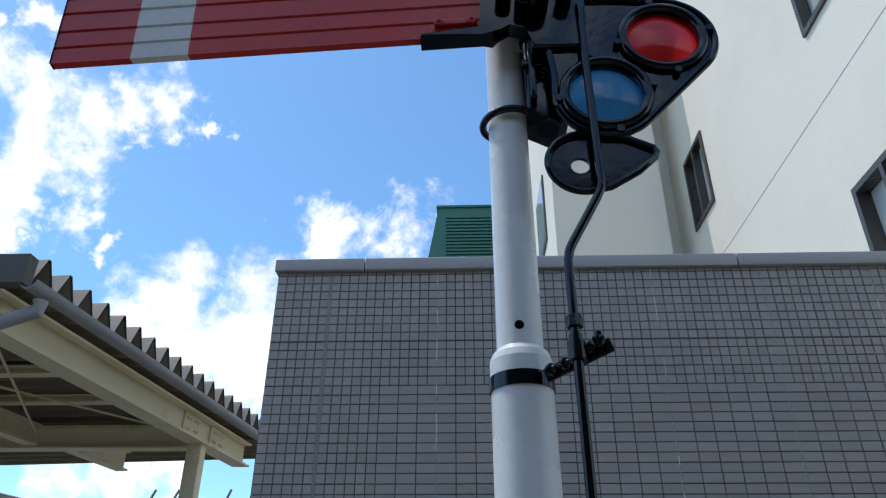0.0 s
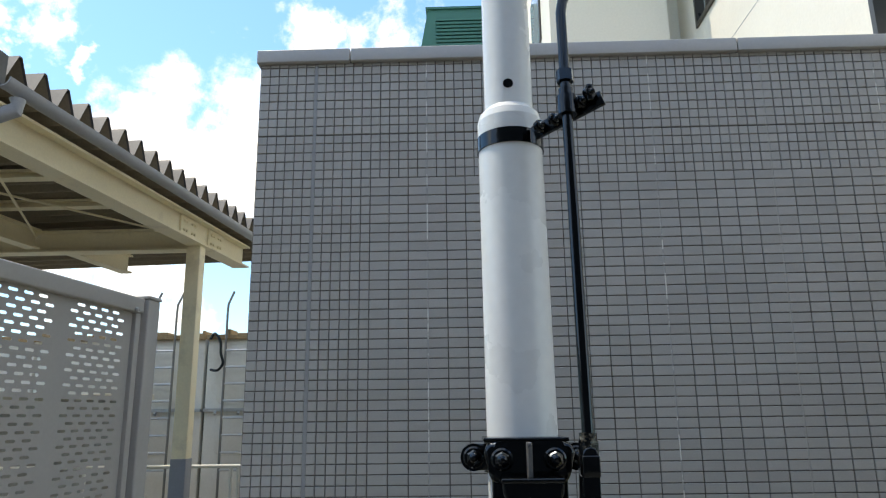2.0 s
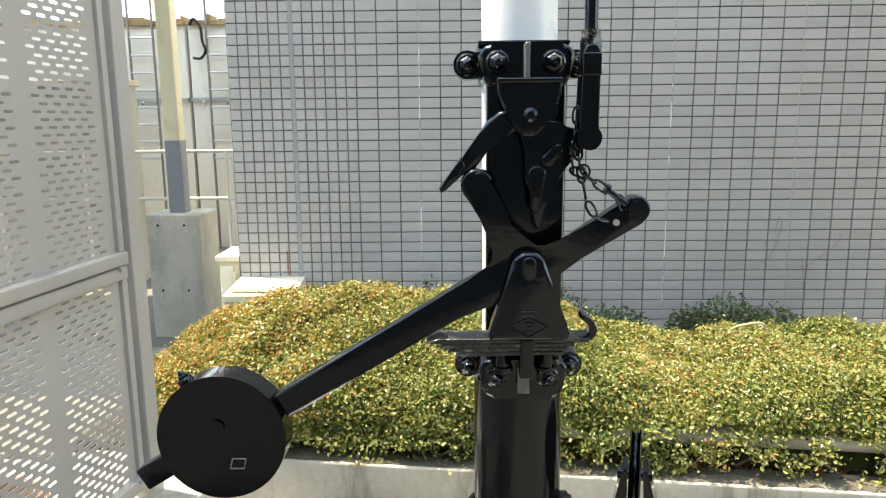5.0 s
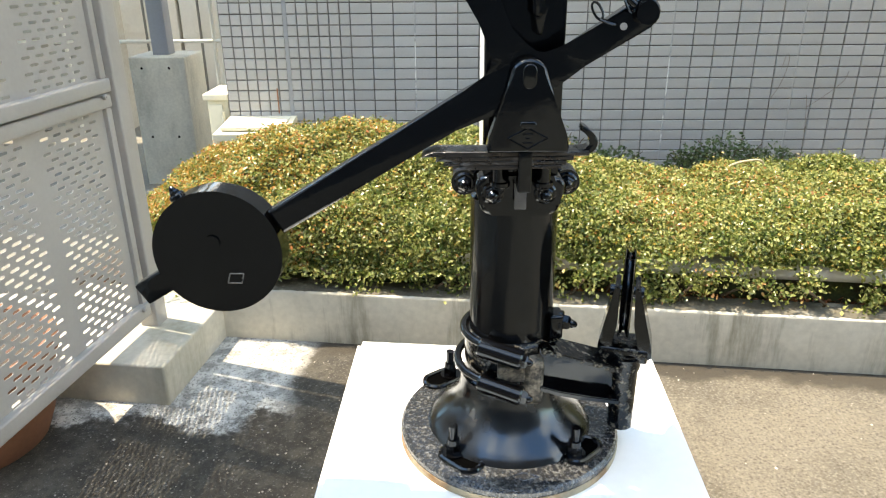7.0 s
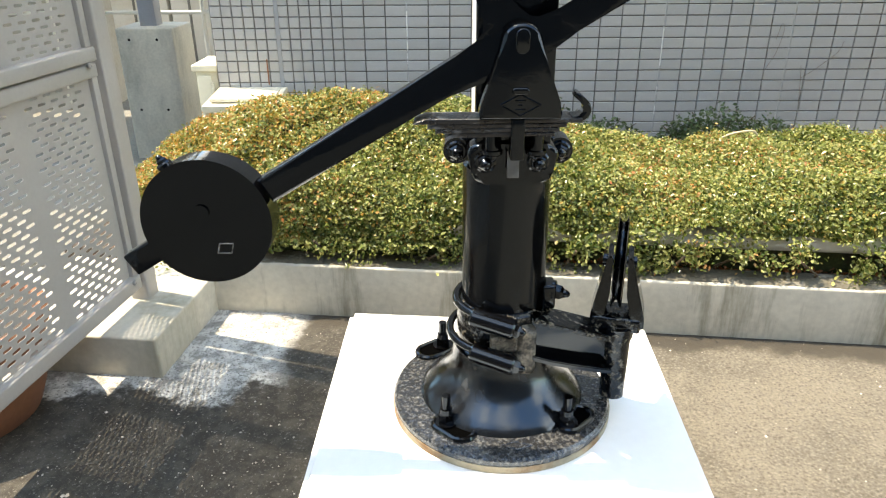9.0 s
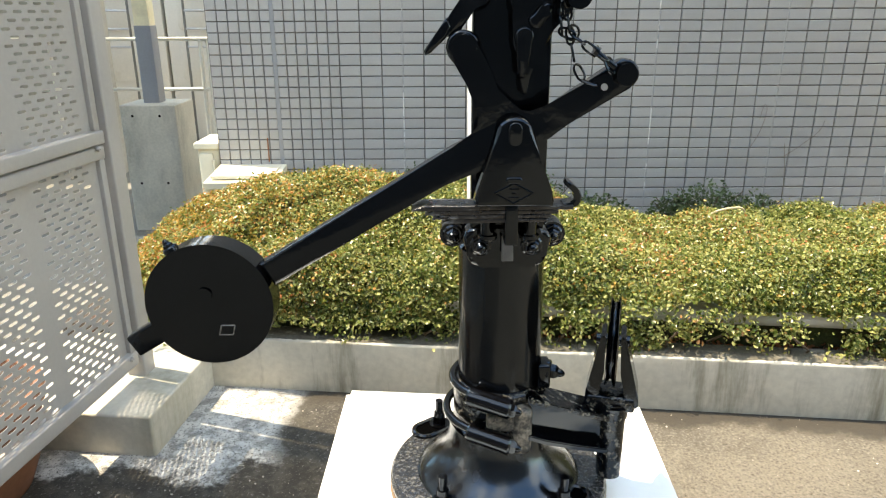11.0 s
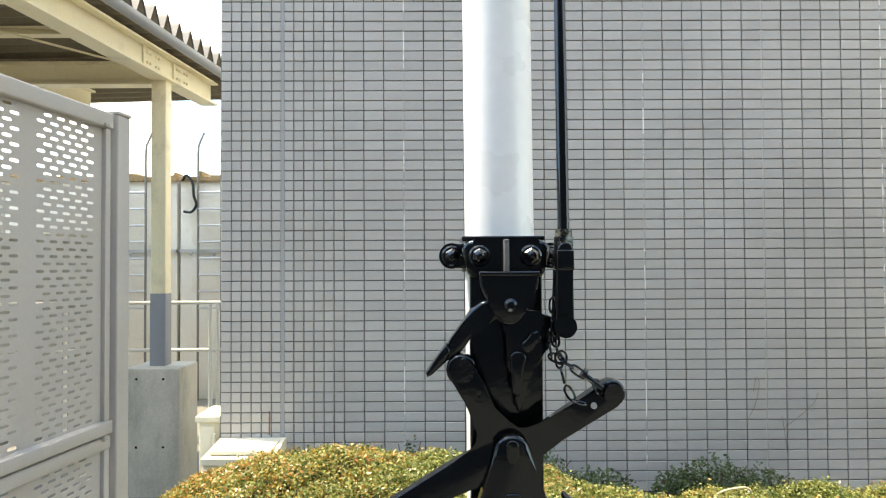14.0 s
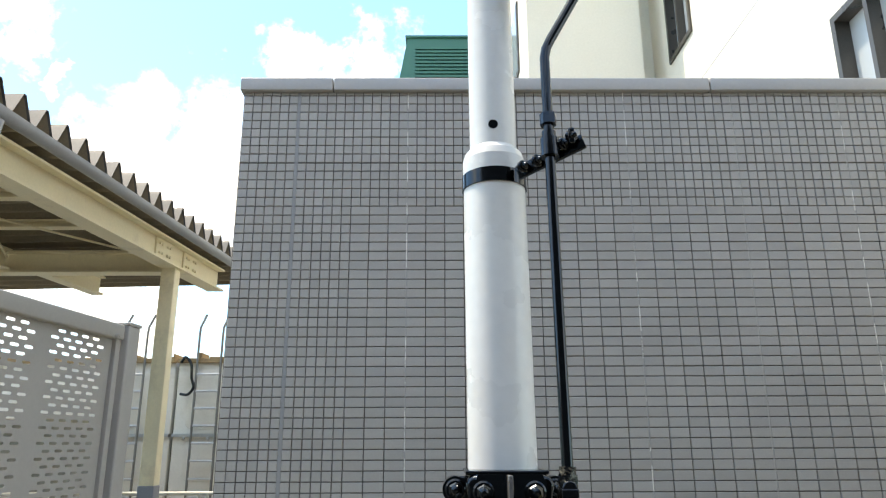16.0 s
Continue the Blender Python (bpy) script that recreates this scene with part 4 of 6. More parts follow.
S_END = -0.062
slotted(1.125, 1.985, S_END, 6, "upper_panel")
slotted(0.43, 1.075, S_END, 6, "lower_panel")
LEN = -1.85
for name, z0, z1, t in (("top_rail", 1.975, 2.02, 0.022), ("mid_rail", 1.098, 1.135, 0.024), ("mid_rail", 1.055, 1.092, 0.018), ("bottom_rail", 0.405, 0.45, 0.022)):
    bm = bmesh.new()
    box(bm, LEN, -0.008, -t, t, z0, z1, 0.006)
    fpart(name, bm)
for z0, z1 in ((1.135, 1.975), (0.45, 1.055)):
    bm = bmesh.new()
    box(bm, -0.034, -0.010, -0.014, 0.014, z0, z1, 0.003)
    fpart("stile", bm)
bm = bmesh.new()
box(bm, 0.0, 0.062, -0.03, 0.03, 0.35, 2.02, 0.006)
box(bm, -0.003, 0.065, -0.033, 0.033, 2.02, 2.03, 0.003)
fpart("post", bm)
bm = bmesh.new()
box(bm, LEN - 0.1, LEN, -0.03, 0.03, GZ, 2.02, 0.006)
fpart("post", bm)
for z in (1.09, 0.44, 1.98):
    bm = bmesh.new()
    hexbolt(bm, (-0.05, -0.026, z), (0, -1, 0), 0.006, 0.008, 0.003)
    fpart("bolt", bm)

pot = thing("flower_pot", (-1.20, 1.53, GZ), "large plain terracotta pot behind the fence", "pot")
bm = bmesh.new()
lathe(bm, [(0.17, GZ), (0.18, GZ + 0.008), (0.205, GZ + 0.07), (0.225, GZ + 0.15), (0.236, GZ + 0.24), (0.245, GZ + 0.245), (0.250, GZ + 0.255), (0.250, GZ + 0.29), (0.244, GZ + 0.297), (0.225, GZ + 0.29), (0.220, GZ + 0.25)], (-1.20, 1.53), 56)
part("bowl", bm, POT, pot)
bm = bmesh.new()
rod(bm, (-1.20, 1.53, GZ + 0.20), (-1.20, 1.53, GZ + 0.265), 0.221, seg=36)
part("earth", bm, SOIL, pot)


# ---- white concrete plinth ----
plinth = thing("signal_plinth", (0.22, 1.25, 0), "white painted concrete block under the signal", "plinth")
bm = bmesh.new()
foot = [(-0.160, 1.630), (0.606, 1.561), (0.572, 0.74), (-0.178, 0.80)]
mid_ = Vector((0.2, 1.18, 0))
hi = [bm.verts.new((x, y, 0.488)) for x, y in foot]
lo = [bm.verts.new((mid_.x + (x - mid_.x) * 1.03, mid_.y + (y - mid_.y) * 1.03, 0.215)) for x, y in foot]
bm.faces.new(hi)
bm.faces.new(lo[::-1])
for k in range(4):
    bm.faces.new((hi[k], lo[k], lo[(k + 1) % 4], hi[(k + 1) % 4]))
bmesh.ops.recalc_face_normals(bm, faces=bm.faces[:])
bmesh.ops.bevel(bm, geom=bm.edges[:], offset=0.014, segments=3, affect="EDGES")
part("block", bm, PLINTH, plinth)

# ---- railway semaphore signal ----
signal = thing("semaphore_signal", (0.21, 1.235, 0.488), "old railway semaphore signal with white pole and black gear", "railway signal")


def ax(z, dx=0.0, dy=0.0):
    """A point on the pole's axis at height z, moved by dx and dy."""
    return Vector((0.2125 - 0.003 * (z - 0.5) + dx, 1.22 + 0.03 * z + dy, z))


def ring(bm, z, r, t, tilt=0.0, seg=40, a0=0, a1=360):
    c = ax(z)
    n = int(seg * (a1 - a0) / 360)
    pts = [c + Vector((r * math.cos(radians(a0 + (a1 - a0) * k / n)), r * math.sin(radians(a0 + (a1 - a0) * k / n)), tilt * r * math.cos(radians(a0 + (a1 - a0) * k / n)))) for k in range(n + (0 if a1 - a0 == 360 else 1))]
    pipe(bm, pts, t, 10, closed=a1 - a0 == 360)


# base casting
bm = bmesh.new()
c = ax(0.5)
lathe(bm, [(0.226, 0.489), (0.229, 0.492), (0.229, 0.514), (0.224, 0.520), (0.160, 0.5235), (0.150, 0.524)], (c.x, c.y), 72)
base = part("base_flange", bm, FLANGE, signal, "round black cast base with dust and chipped paint")
bm = bmesh.new()
lathe(bm, [(0.172, 0.521), (0.169, 0.527), (0.162, 0.536), (0.151, 0.547), (0.137, 0.560), (0.123, 0.575), (0.112, 0.592), (0.104, 0.612), (0.100, 0.640), (0.086, 0.648)], (c.x, c.y), 72)
part("neck", bm, NECK, base, "smooth gloss black flared neck")
bm = bmesh.new()
rod(bm, (c.x, c.y, 0.4885), (c.x, c.y, 0.503), 0.2305, seg=72)
part("worn_rim", bm, BARE_RIM, base, "worn lower rim with rust and pale filler")
# raised cast mark on the front of the flange
mark = [(c.x + 0.015 + dx, c.y - 0.192 + dy, 0.5225) for dx, dy in ((-0.030, 0), (0, 0.011), (0.030, 0), (0, -0.011))]
bm = bmesh.new()
pipe(bm, mark, 0.0022, 6, closed=True)
part("cast_mark", bm, FLANGE, base)
for sx, sy in ((-0.125, 0.160), (0.120, -0.128), (-0.118, -0.123), (0.125, 0.145)):
    q = Vector((c.x + sx, c.y + sy, 0.5225))
    d = Vector((-sy, sx, 0)).normalized()
    e = Vector((sx, sy, 0)).normalized()

    def slot_line(grow, z):
        return [q + d * (0.022 + (0.018 if math.cos(t) > 0 else -0.018) + (0.020 + grow) * math.cos(t)) + e * (0.020 + grow) * math.sin(t) + Vector((0, 0, z)) for t in [2 * math.pi * (k + 0.5) / 28 for k in range(28)]]

    bm = bmesh.new()
    pipe(bm, slot_line(0.007, 0.001), 0.0065, 8, closed=True)
    part("slot_rim", bm, BLACK, base)
    # solid inlay; its black colour is the shade inside the slot
    bm = bmesh.new()
    upper_, lower_ = [bm.verts.new(p) for p in slot_line(0.002, 0.0022)], [bm.verts.new(p) for p in slot_line(0.002, -0.004)]
    bm.faces.new(upper_)
    bm.faces.new(lower_[::-1])
    for k in range(28):
        bm.faces.new((upper_[k], lower_[k], lower_[(k + 1) % 28], upper_[(k + 1) % 28]))
    part("slot", bm, HOLE_SHADE, base, "slotted bolt hole, a black inlay for its shade", smooth=False)
    bm = bmesh.new()
    rod(bm, q + Vector((0, 0, 0.002)), q + Vector((0, 0, 0.006)), 0.023, seg=24)
    rod(bm, q + Vector((0, 0, 0.006)), q + Vector((0, 0, 0.026)), 0.0165, 0.0155, seg=6)
    rod(bm, q + Vector((0, 0, 0.026)), q + Vector((0, 0, 0.036)), 0.014, 0.012, seg=12)
    rod(bm, q, q + Vector((0, 0, 0.066)), 0.0095, 0.009, seg=12)
    part("anchor_bolt", bm, BLACK, base, "anchor bolt with nut")
# lower black tube
bm = bmesh.new()
a, b = ax(0.64), ax(1.018)
rod(bm, a, b, 0.0835, seg=56)
rod(bm, b, b + Vector((0, 0, 0.014)), 0.0835, 0.068, seg=56)
part("lower_pole", bm, POLE_BLACK, signal, "thick gloss black lower tube")
# white pole in three tubes
bm = bmesh.new()
rod(bm, ax(1.02), ax(2.225), 0.0675, seg=56)
part("pole_tube", bm, WHITE_POLE, signal, "white painted steel tube")
bm = bmesh.new()
prof = [(0.0675, 2.225), (0.0685, 2.24), (0.0685, 2.272), (0.064, 2.288), (0.056, 2.297), (0.052, 2.302)]
for (r0, z0), (r1, z1) in zip(prof, prof[1:]):
    rod(bm, ax(z0), ax(z1), r0, r1, seg=48, caps=False)
part("pole_joint", bm, WHITE_POLE, signal, "swaged joint with thick white paint")
bm = bmesh.new()
rod(bm, ax(2.29), ax(3.40), 0.052, 0.050, seg=48)
rod(bm, ax(3.40), ax(3.43), 0.056, 0.03, seg=32)
upper = part("pole_tube", bm, WHITE_POLE, signal, "thinner white upper tube")
# black disc set on the tube in place of a drilled hole's shade
bm = bmesh.new()
h = ax(2.345, -0.003, -0.0515)
rod(bm, h + Vector((0, -0.0012, 0)), h + Vector((0, 0.004, 0)), 0.0105, seg=20)
part("drain_hole", bm, BLACK, upper, "drilled hole, a black disc for its shade")

# back plate in front of the pole
bm = bmesh.new()
box(bm, 0.146, 0.276, 1.150, 1.188, 1.06, 1.60, 0.004)
part("back_plate", bm, BLACK, signal)


def clamp(z, name, parent):
    """Two-part pole clamp with side ears and front bolts."""
    bm = bmesh.new()
    o = arc(0.268, z + 0.002, 0.022, 0, 90, 5) + arc(0.154, z + 0.002, 0.022, 90, 180, 5) + arc(0.162, z - 0.026, 0.022, 180, 270, 5) + arc(0.260, z - 0.026, 0.022, 270, 360, 5)
    plate(bm, o, 1.140, 1.185, 0.006)
    cl = part(name, bm, BLACK, parent)
    bm = bmesh.new()
    rod(bm, ax(z - 0.035), ax(z + 0.02), 0.074, seg=40)
    part("collar", bm, BLACK, cl)
    for x in (0.115, 0.300):
        bm = bmesh.new()
        rod(bm, (x, 1.20, z - 0.005), (x, 1.25, z - 0.005), 0.024, seg=24)
        box(bm, min(x, 0.21), max(x, 0.21), 1.208, 1.24, z - 0.028, z + 0.018, 0.004)
        part("ear", bm, BLACK, cl)
        bm = bmesh.new()
        hexbolt(bm, (x, 1.20, z - 0.005), r=0.0145, out=0.024, stud=0.0095)
        part("bolt", bm, BLACK, cl)
    for x in (0.163, 0.254):
        bm = bmesh.new()
        hexbolt(bm, (x, 1.140, z - 0.006), r=0.0145, out=0.026, stud=0.0105)
        part("bolt", bm, BLACK, cl)
    return cl


top_clamp = clamp(1.597, "upper_clamp", signal)
bm = bmesh.new()
box(bm, 0.132, 0.282, 1.150, 1.30, 1.6195, 1.627, 0.003)
part("rim", bm, BLACK, top_clamp)
bm = bmesh.new()
box(bm, 0.205, 0.213, 1.108, 1.145, 1.556, 1.620, 0.002)
part("rib", bm, WORN, top_clamp, "thin rib with a bright worn edge")
bm = bmesh.new()
o = [(0.160, 1.560), (0.262, 1.560), (0.261, 1.540), (0.252, 1.520), (0.240, 1.500)] + arc(0.2115, 1.498, 0.026, -15, -165, 10) + [(0.181, 1.505), (0.168, 1.522), (0.161, 1.540)]
plate(bm, o[::-1], 1.088, 1.112, 0.004)
shield = part("pivot_bracket", bm, BLACK, top_clamp)
bm = bmesh.new()
box(bm, 0.159, 0.263, 1.082, 1.150, 1.556, 1.564, 0.003)
part("ledge", bm, BLACK, shield)
bm = bmesh.new()
rod(bm, (0.212, 1.092, 1.507), (0.212, 1.081, 1.507), 0.0125, 0.011, seg=24)
rod(bm, (0.212, 1.081, 1.507), (0.212, 1.077, 1.507), 0.011, 0.006, seg=24)
part("pivot_bolt", bm, BLACK, shield)

# catch lever with a claw to the left, a tongue down and an ear to the push rod
bm = bmesh.new()
o = [(0.188, 1.4787), (0.1745, 1.4728), (0.1596, 1.4661), (0.1476, 1.4535), (0.1356, 1.4356), (0.1236, 1.4193), (0.1101, 1.4111), (0.1019, 1.4118), (0.0996, 1.4327), (0.1109, 1.449), (0.1296, 1.475), (0.1446, 1.4966), (0.1626, 1.5115), (0.1775, 1.5159), (0.197, 1.5159), (0.2045, 1.4899)]
plate(bm, o, 1.098, 1.132, 0.007)
catch = part("catch_lever", bm, BLACK, signal)
bm = bmesh.new()
plate(bm, [(0.197, 1.4862), (0.203, 1.4579), (0.2105, 1.4416), (0.212, 1.423), (0.206, 1.4074), (0.2098, 1.3932), (0.218, 1.3784), (0.2217, 1.3486), (0.2255, 1.3211), (0.233, 1.3211), (0.2375, 1.3509), (0.2427, 1.3784), (0.2577, 1.3955), (0.2689, 1.4118), (0.2764, 1.4327), (0.2959, 1.4431), (0.3056, 1.4579), (0.3034, 1.475), (0.2832, 1.4862), (0.2614, 1.4906), (0.2457, 1.4996), (0.2195, 1.5048)], 1.110, 1.138, 0.006)
part("tongue", bm, BLACK, catch)
bm = bmesh.new()
plate(bm, [(0.1026, 1.4401), (0.0884, 1.42), (0.0674, 1.391), (0.0697, 1.3836), (0.0787, 1.388), (0.1041, 1.4118), (0.1101, 1.4282)], 1.092, 1.130, 0.007)
part("claw", bm, BLACK, catch)
bm = bmesh.new()
plate(bm, bar((0.226, 1.412), (0.224, 1.355), 0.015, 0.007), 1.102, 1.112, 0.004)
part("rib", bm, BLACK, catch)
bm = bmesh.new()
plate(bm, bar((0.243, 1.435), (0.258, 1.452), 0.012, 0.010), 1.100, 1.112, 0.004)
part("boss", bm, BLACK, catch)

# three-armed weight lever
HUB = (0.212, 1.262)
bm = bmesh.new()
L_, R_ = (0.129, 1.396), (0.385, 1.355)
o = arc(R_[0], R_[1], 0.0235, -65, 115, 8) + [(0.262, 1.300), (0.238, 1.292), (0.222, 1.293), (0.205, 1.305), (0.185, 1.332), (0.160, 1.374)] + arc(L_[0], L_[1], 0.027, 25, 215, 10) + [(0.116, 1.370), (0.134, 1.340), (0.152, 1.312), (0.160, 1.290), (0.158, 1.272), (0.148, 1.258), (0.110, 1.238), (-0.22, 1.038), (-0.196, 0.998), (0.10, 1.176), (0.18, 1.215), (0.235, 1.225), (0.262, 1.248), (0.30, 1.277)]
plate(bm, o[::-1], 1.090, 1.118, 0.004)
lever = part("weight_lever", bm, BLACK, signal)
for (x, z), r in ((L_, 0.020), (R_, 0.017)):
    bm = bmesh.new()
    rod(bm, (x, 1.076, z), (x, 1.135, z), r, seg=24)
    part("pin", bm, BLACK, lever)
bm = bmesh.new()
box(bm, -0.014, 0.014, 1.080, 1.094, -0.016, 0.016, 0.003, Matrix.Translation((0.131, 0, 1.399)) @ Matrix.Rotation(radians(-35), 4, "Y"))
part("roller_block", bm, BLACK, lever)
# wall-coloured disc on the lever paints the daylight seen through a hole
bm = bmesh.new()
rod(bm, (0.353, 1.088, 1.335), (0.353, 1.0915, 1.335), 0.0055, seg=16)
part("bored_hole_disc", bm, TILE_REST, lever, "tile-coloured disc for the daylight through a drilled hole")
# counterweight: thick iron disc on the lever, with the lever's end as a handle
WC = (-0.309, 0.968)
bm = bmesh.new()
plate(bm, arc(WC[0], WC[1], 0.111, 0, 355, 71)[::-1], 1.078, 1.130, 0.006)
weight = part("counterweight", bm, BLACK, lever, "thick round black counterweight")
bm = bmesh.new()
d = Vector((0.857, 0, 0.515))
m = Matrix.Translation((-0.418, 1.108, 0.905)) @ Matrix.Rotation(-math.atan2(d.z, d.x), 4, "Y")
box(bm, -0.05, 0.03, -0.015, 0.015, -0.021, 0.021, 0.005, m)
part("lever_end", bm, BLACK, weight)
for a_, b_ in (((-0.292, 0.930), (-0.268, 0.930)), ((-0.268, 0.930), (-0.273, 0.912)), ((-0.273, 0.912), (-0.297, 0.912)), ((-0.297, 0.912), (-0.292, 0.930))):
    bm = bmesh.new()
    rod(bm, (a_[0], 1.078, a_[1]), (b_[0], 1.078, b_[1]), 0.0012, seg=6)
    part("cast_mark", bm, WORN, weight)
bm = bmesh.new()
hexbolt(bm, (-0.374, 1.105, 1.062), (-0.5, 0, 0.87), 0.010, 0.02, 0.006)
part("set_screw", bm, BLACK, weight)
bm = bmesh.new()
rod(bm, (WC[0] - 0.006, 1.074, WC[1] + 0.02), (WC[0] - 0.006, 1.08, WC[1] + 0.02), 0.013, seg=20)
part("cast_boss", bm, BLACK, weight)

# front bearing plate with a cast mark
bm = bmesh.new()
o = arc(0.211, 1.262, 0.031, 20, 160, 10) + [(0.172, 1.235), (0.151, 1.172), (0.147, 1.156), (0.149, 1.146), (0.276, 1.146), (0.278, 1.156), (0.274, 1.172), (0.250, 1.235)]
plate(bm, o[::-1], 1.058, 1.088, 0.006)
bearing = part("bearing_plate", bm, BLACK, signal)
bm = bmesh.new()
plate(bm, bar((0.211, 1.258), (0.211, 1.274), 0.011), 1.0545, 1.060, 0.003)
part("shaft_end", bm, BLACK, bearing)
bm = bmesh.new()
plate(bm, bar((0.203, 1.192), (0.219, 1.192), 0.0055), 1.054, 1.060, 0.002)
part("cast_bar", bm, BLACK, bearing)
dia = [(0.180, 1.170), (0.211, 1.186), (0.242, 1.170), (0.211, 1.153)]
for p, q in zip(dia, dia[1:] + dia[:1]):
    bm = bmesh.new()
    rod(bm, (p[0], 1.058, p[1]), (q[0], 1.058, q[1]), 0.0022, seg=8)
    part("cast_diamond", bm, BLACK, bearing)
for x0, x1, z in ((0.203, 0.219, 1.177), (0.208, 0.214, 1.170), (0.203, 0.219, 1.163)):
    bm = bmesh.new()
    rod(bm, (x0, 1.058, z), (x1, 1.058, z), 0.0018, seg=8)
    part("cast_bar", bm, BLACK, bearing)

# leaf buffer shelf with an up-curled hook
for i, (x0, x1) in enumerate(((0.044, 0.312), (0.066, 0.288), (0.079, 0.277), (0.094, 0.270))):
    z = 1.1385 - 0.0075 * i
    bm = bmesh.new()
    plate(bm, [(x0, z - 0.003), (x0 + 0.012, z), (x1, z), (x1, z + 0.0066), (x0 + 0.020, z + 0.0066), (x0 + 0.006, z + 0.002)][::-1], 1.072 + 0.001 * i, 1.122, 0.0015)
    part("buffer_leaf", bm, LEAF_STEEL, signal, "worn black spring leaf")
bm = bmesh.new()
pts = [(0.296, 1.1385), (0.308, 1.1385)] + arc(0.308, 1.157, 0.0185, -88, 45, 12) + [(0.315, 1.176), (0.307, 1.183), (0.300, 1.185)]
inner = [(0.2985, 1.177), (0.305, 1.172)] + arc(0.306, 1.1575, 0.0095, 50, -85, 10) + [(0.296, 1.1465)]
plate(bm, (pts + inner)[::-1], 1.080, 1.112, 0.002)
part("hook", bm, BLACK, signal)
low_clamp = clamp(1.061, "lower_clamp", signal)
bm = bmesh.new()
box(bm, 0.199, 0.221, 1.066, 1.150, 1.078, 1.1465, 0.003)
part("stay", bm, BLACK, low_clamp)
bm = bmesh.new()
box(bm, -0.010, 0.010, -0.004, 0.004, -0.024, 0.020, 0.001, Matrix.Translation((0.209, 1.118, 1.058)) @ Matrix.Rotation(radians(-12), 4, "X"))
part("stay_foot", bm, WORN, low_clamp, "bare bright metal foot")
for x in (0.174, 0.247):
    bm = bmesh.new()
    rod(bm, (x, 1.125, 1.072), (x, 1.125, 1.108), 0.013, seg=12)
    hexbolt(bm, (x, 1.125, 1.076), (0, 0, -1), 0.013, 0.018)
    part("shelf_bolt", bm, BLACK, low_clamp)

# push rod with clevis, guide and kink up to the spectacle
bm = bmesh.new()
o = bar((0.302, 1.471), (0.304, 1.60), 0.016, 0.013)
plate(bm, o, 1.072, 1.082, 0.002)
plate(bm, o, 1.108, 1.118, 0.002)
box(bm, 0.2895, 0.3185, 1.069, 1.121, 1.565, 1.60, 0.003)
rodp = part("rod_clevis", bm, BLACK, signal)
bm = bmesh.new()
rod(bm, (0.302, 1.064, 1.471), (0.302, 1.125, 1.471), 0.019, seg=24)
part("clevis_pin", bm, BLACK, rodp)
bm = bmesh.new()
rod(bm, (0.304, 1.095, 1.595), (0.305, 1.096, 1.635), 0.015, seg=16)
rod(bm, (0.305, 1.096, 1.60), (0.305, 1.096, 1.622), 0.0175, seg=6)
part("lock_nut", bm, BLACK_DUSTY, rodp, "worn lock nut")
bm = bmesh.new()
pts = [Vector((0.305, 1.096, 1.63)), Vector((0.311, 1.162, 2.318)), Vector((0.311, 1.168, 2.44)), Vector((0.3115, 1.171, 2.465)), Vector((0.316, 1.173, 2.49)), Vector((0.325, 1.174, 2.51)), Vector((0.390, 1.175, 2.628)), Vector((0.401, 1.175, 2.652)), Vector((0.405, 1.175, 2.675)), Vector((0.405, 1.175, 2.70)), Vector((0.402, 1.176, 2.95)), Vector((0.401, 1.176, 3.24))]
pipe(bm, pts, 0.0105, 16)
push = part("push_rod", bm, BLACK, signal, "kinked gloss black push rod")
bm = bmesh.new()
rod(bm, (0.311, 1.161, 2.305), (0.311, 1.163, 2.33), 0.017, seg=8)
rod(bm, (0.311, 1.160, 2.26), (0.311, 1.162, 2.29), 0.0145, seg=20)
part("rod_nut", bm, BLACK, push)

# guide clip from the pole's band
bm = bmesh.new()
rod(bm, ax(2.205), ax(2.237), 0.0705, seg=48)
band = part("pole_band", bm, BLACK, signal)
bm = bmesh.new()
box(bm, -0.012, 0.14, -0.005, 0.005, -0.015, 0.015, 0.002, Matrix.Translation((0.262, 1.215, 2.226)) @ Matrix.Rotation(radians(-27), 4, "Z") @ Matrix.Rotation(radians(-17), 4, "Y"))
part("guide_arm", bm, BLACK, band)
bm = bmesh.new()
rod(bm, (0.311, 1.155, 2.232), (0.311, 1.158, 2.272), 0.019, seg=20)
part("guide_eye", bm, BLACK, band)
for x, y, z in ((0.262, 1.20, 2.23), (0.290, 1.188, 2.238), (0.355, 1.150, 2.275), (0.34, 1.160, 2.262)):
    bm = bmesh.new()
    hexbolt(bm, (x, y, z), (0.4, -0.9, 0.05), 0.010, 0.016, 0.006)
    part("bolt", bm, BLACK, band)
bm = bmesh.new()
box(bm, 0.349, 0.361, 1.142, 1.156, 2.258, 2.292, 0.003)
part("guide_end", bm, BLACK, band)

# chain between the clevis and the lever
CH = [Vector(p) for p in ((0.286, 1.092, 1.515), (0.283, 1.083, 1.478), (0.288, 1.080, 1.440), (0.294, 1.080, 1.405), (0.302, 1.080, 1.372), (0.318, 1.080, 1.345), (0.335, 1.082, 1.340))]
CH2 = [Vector(p) for p in ((0.279, 1.084, 1.47), (0.277, 1.081, 1.44), (0.280, 1.081, 1.42), (0.296, 1.080, 1.414), (0.314, 1.080, 1.402), (0.333, 1.080, 1.388), (0.352, 1.078, 1.378), (0.362, 1.079, 1.36))]
chain = part("chain", bmesh.new(), BLACK, signal, "short black link chain")


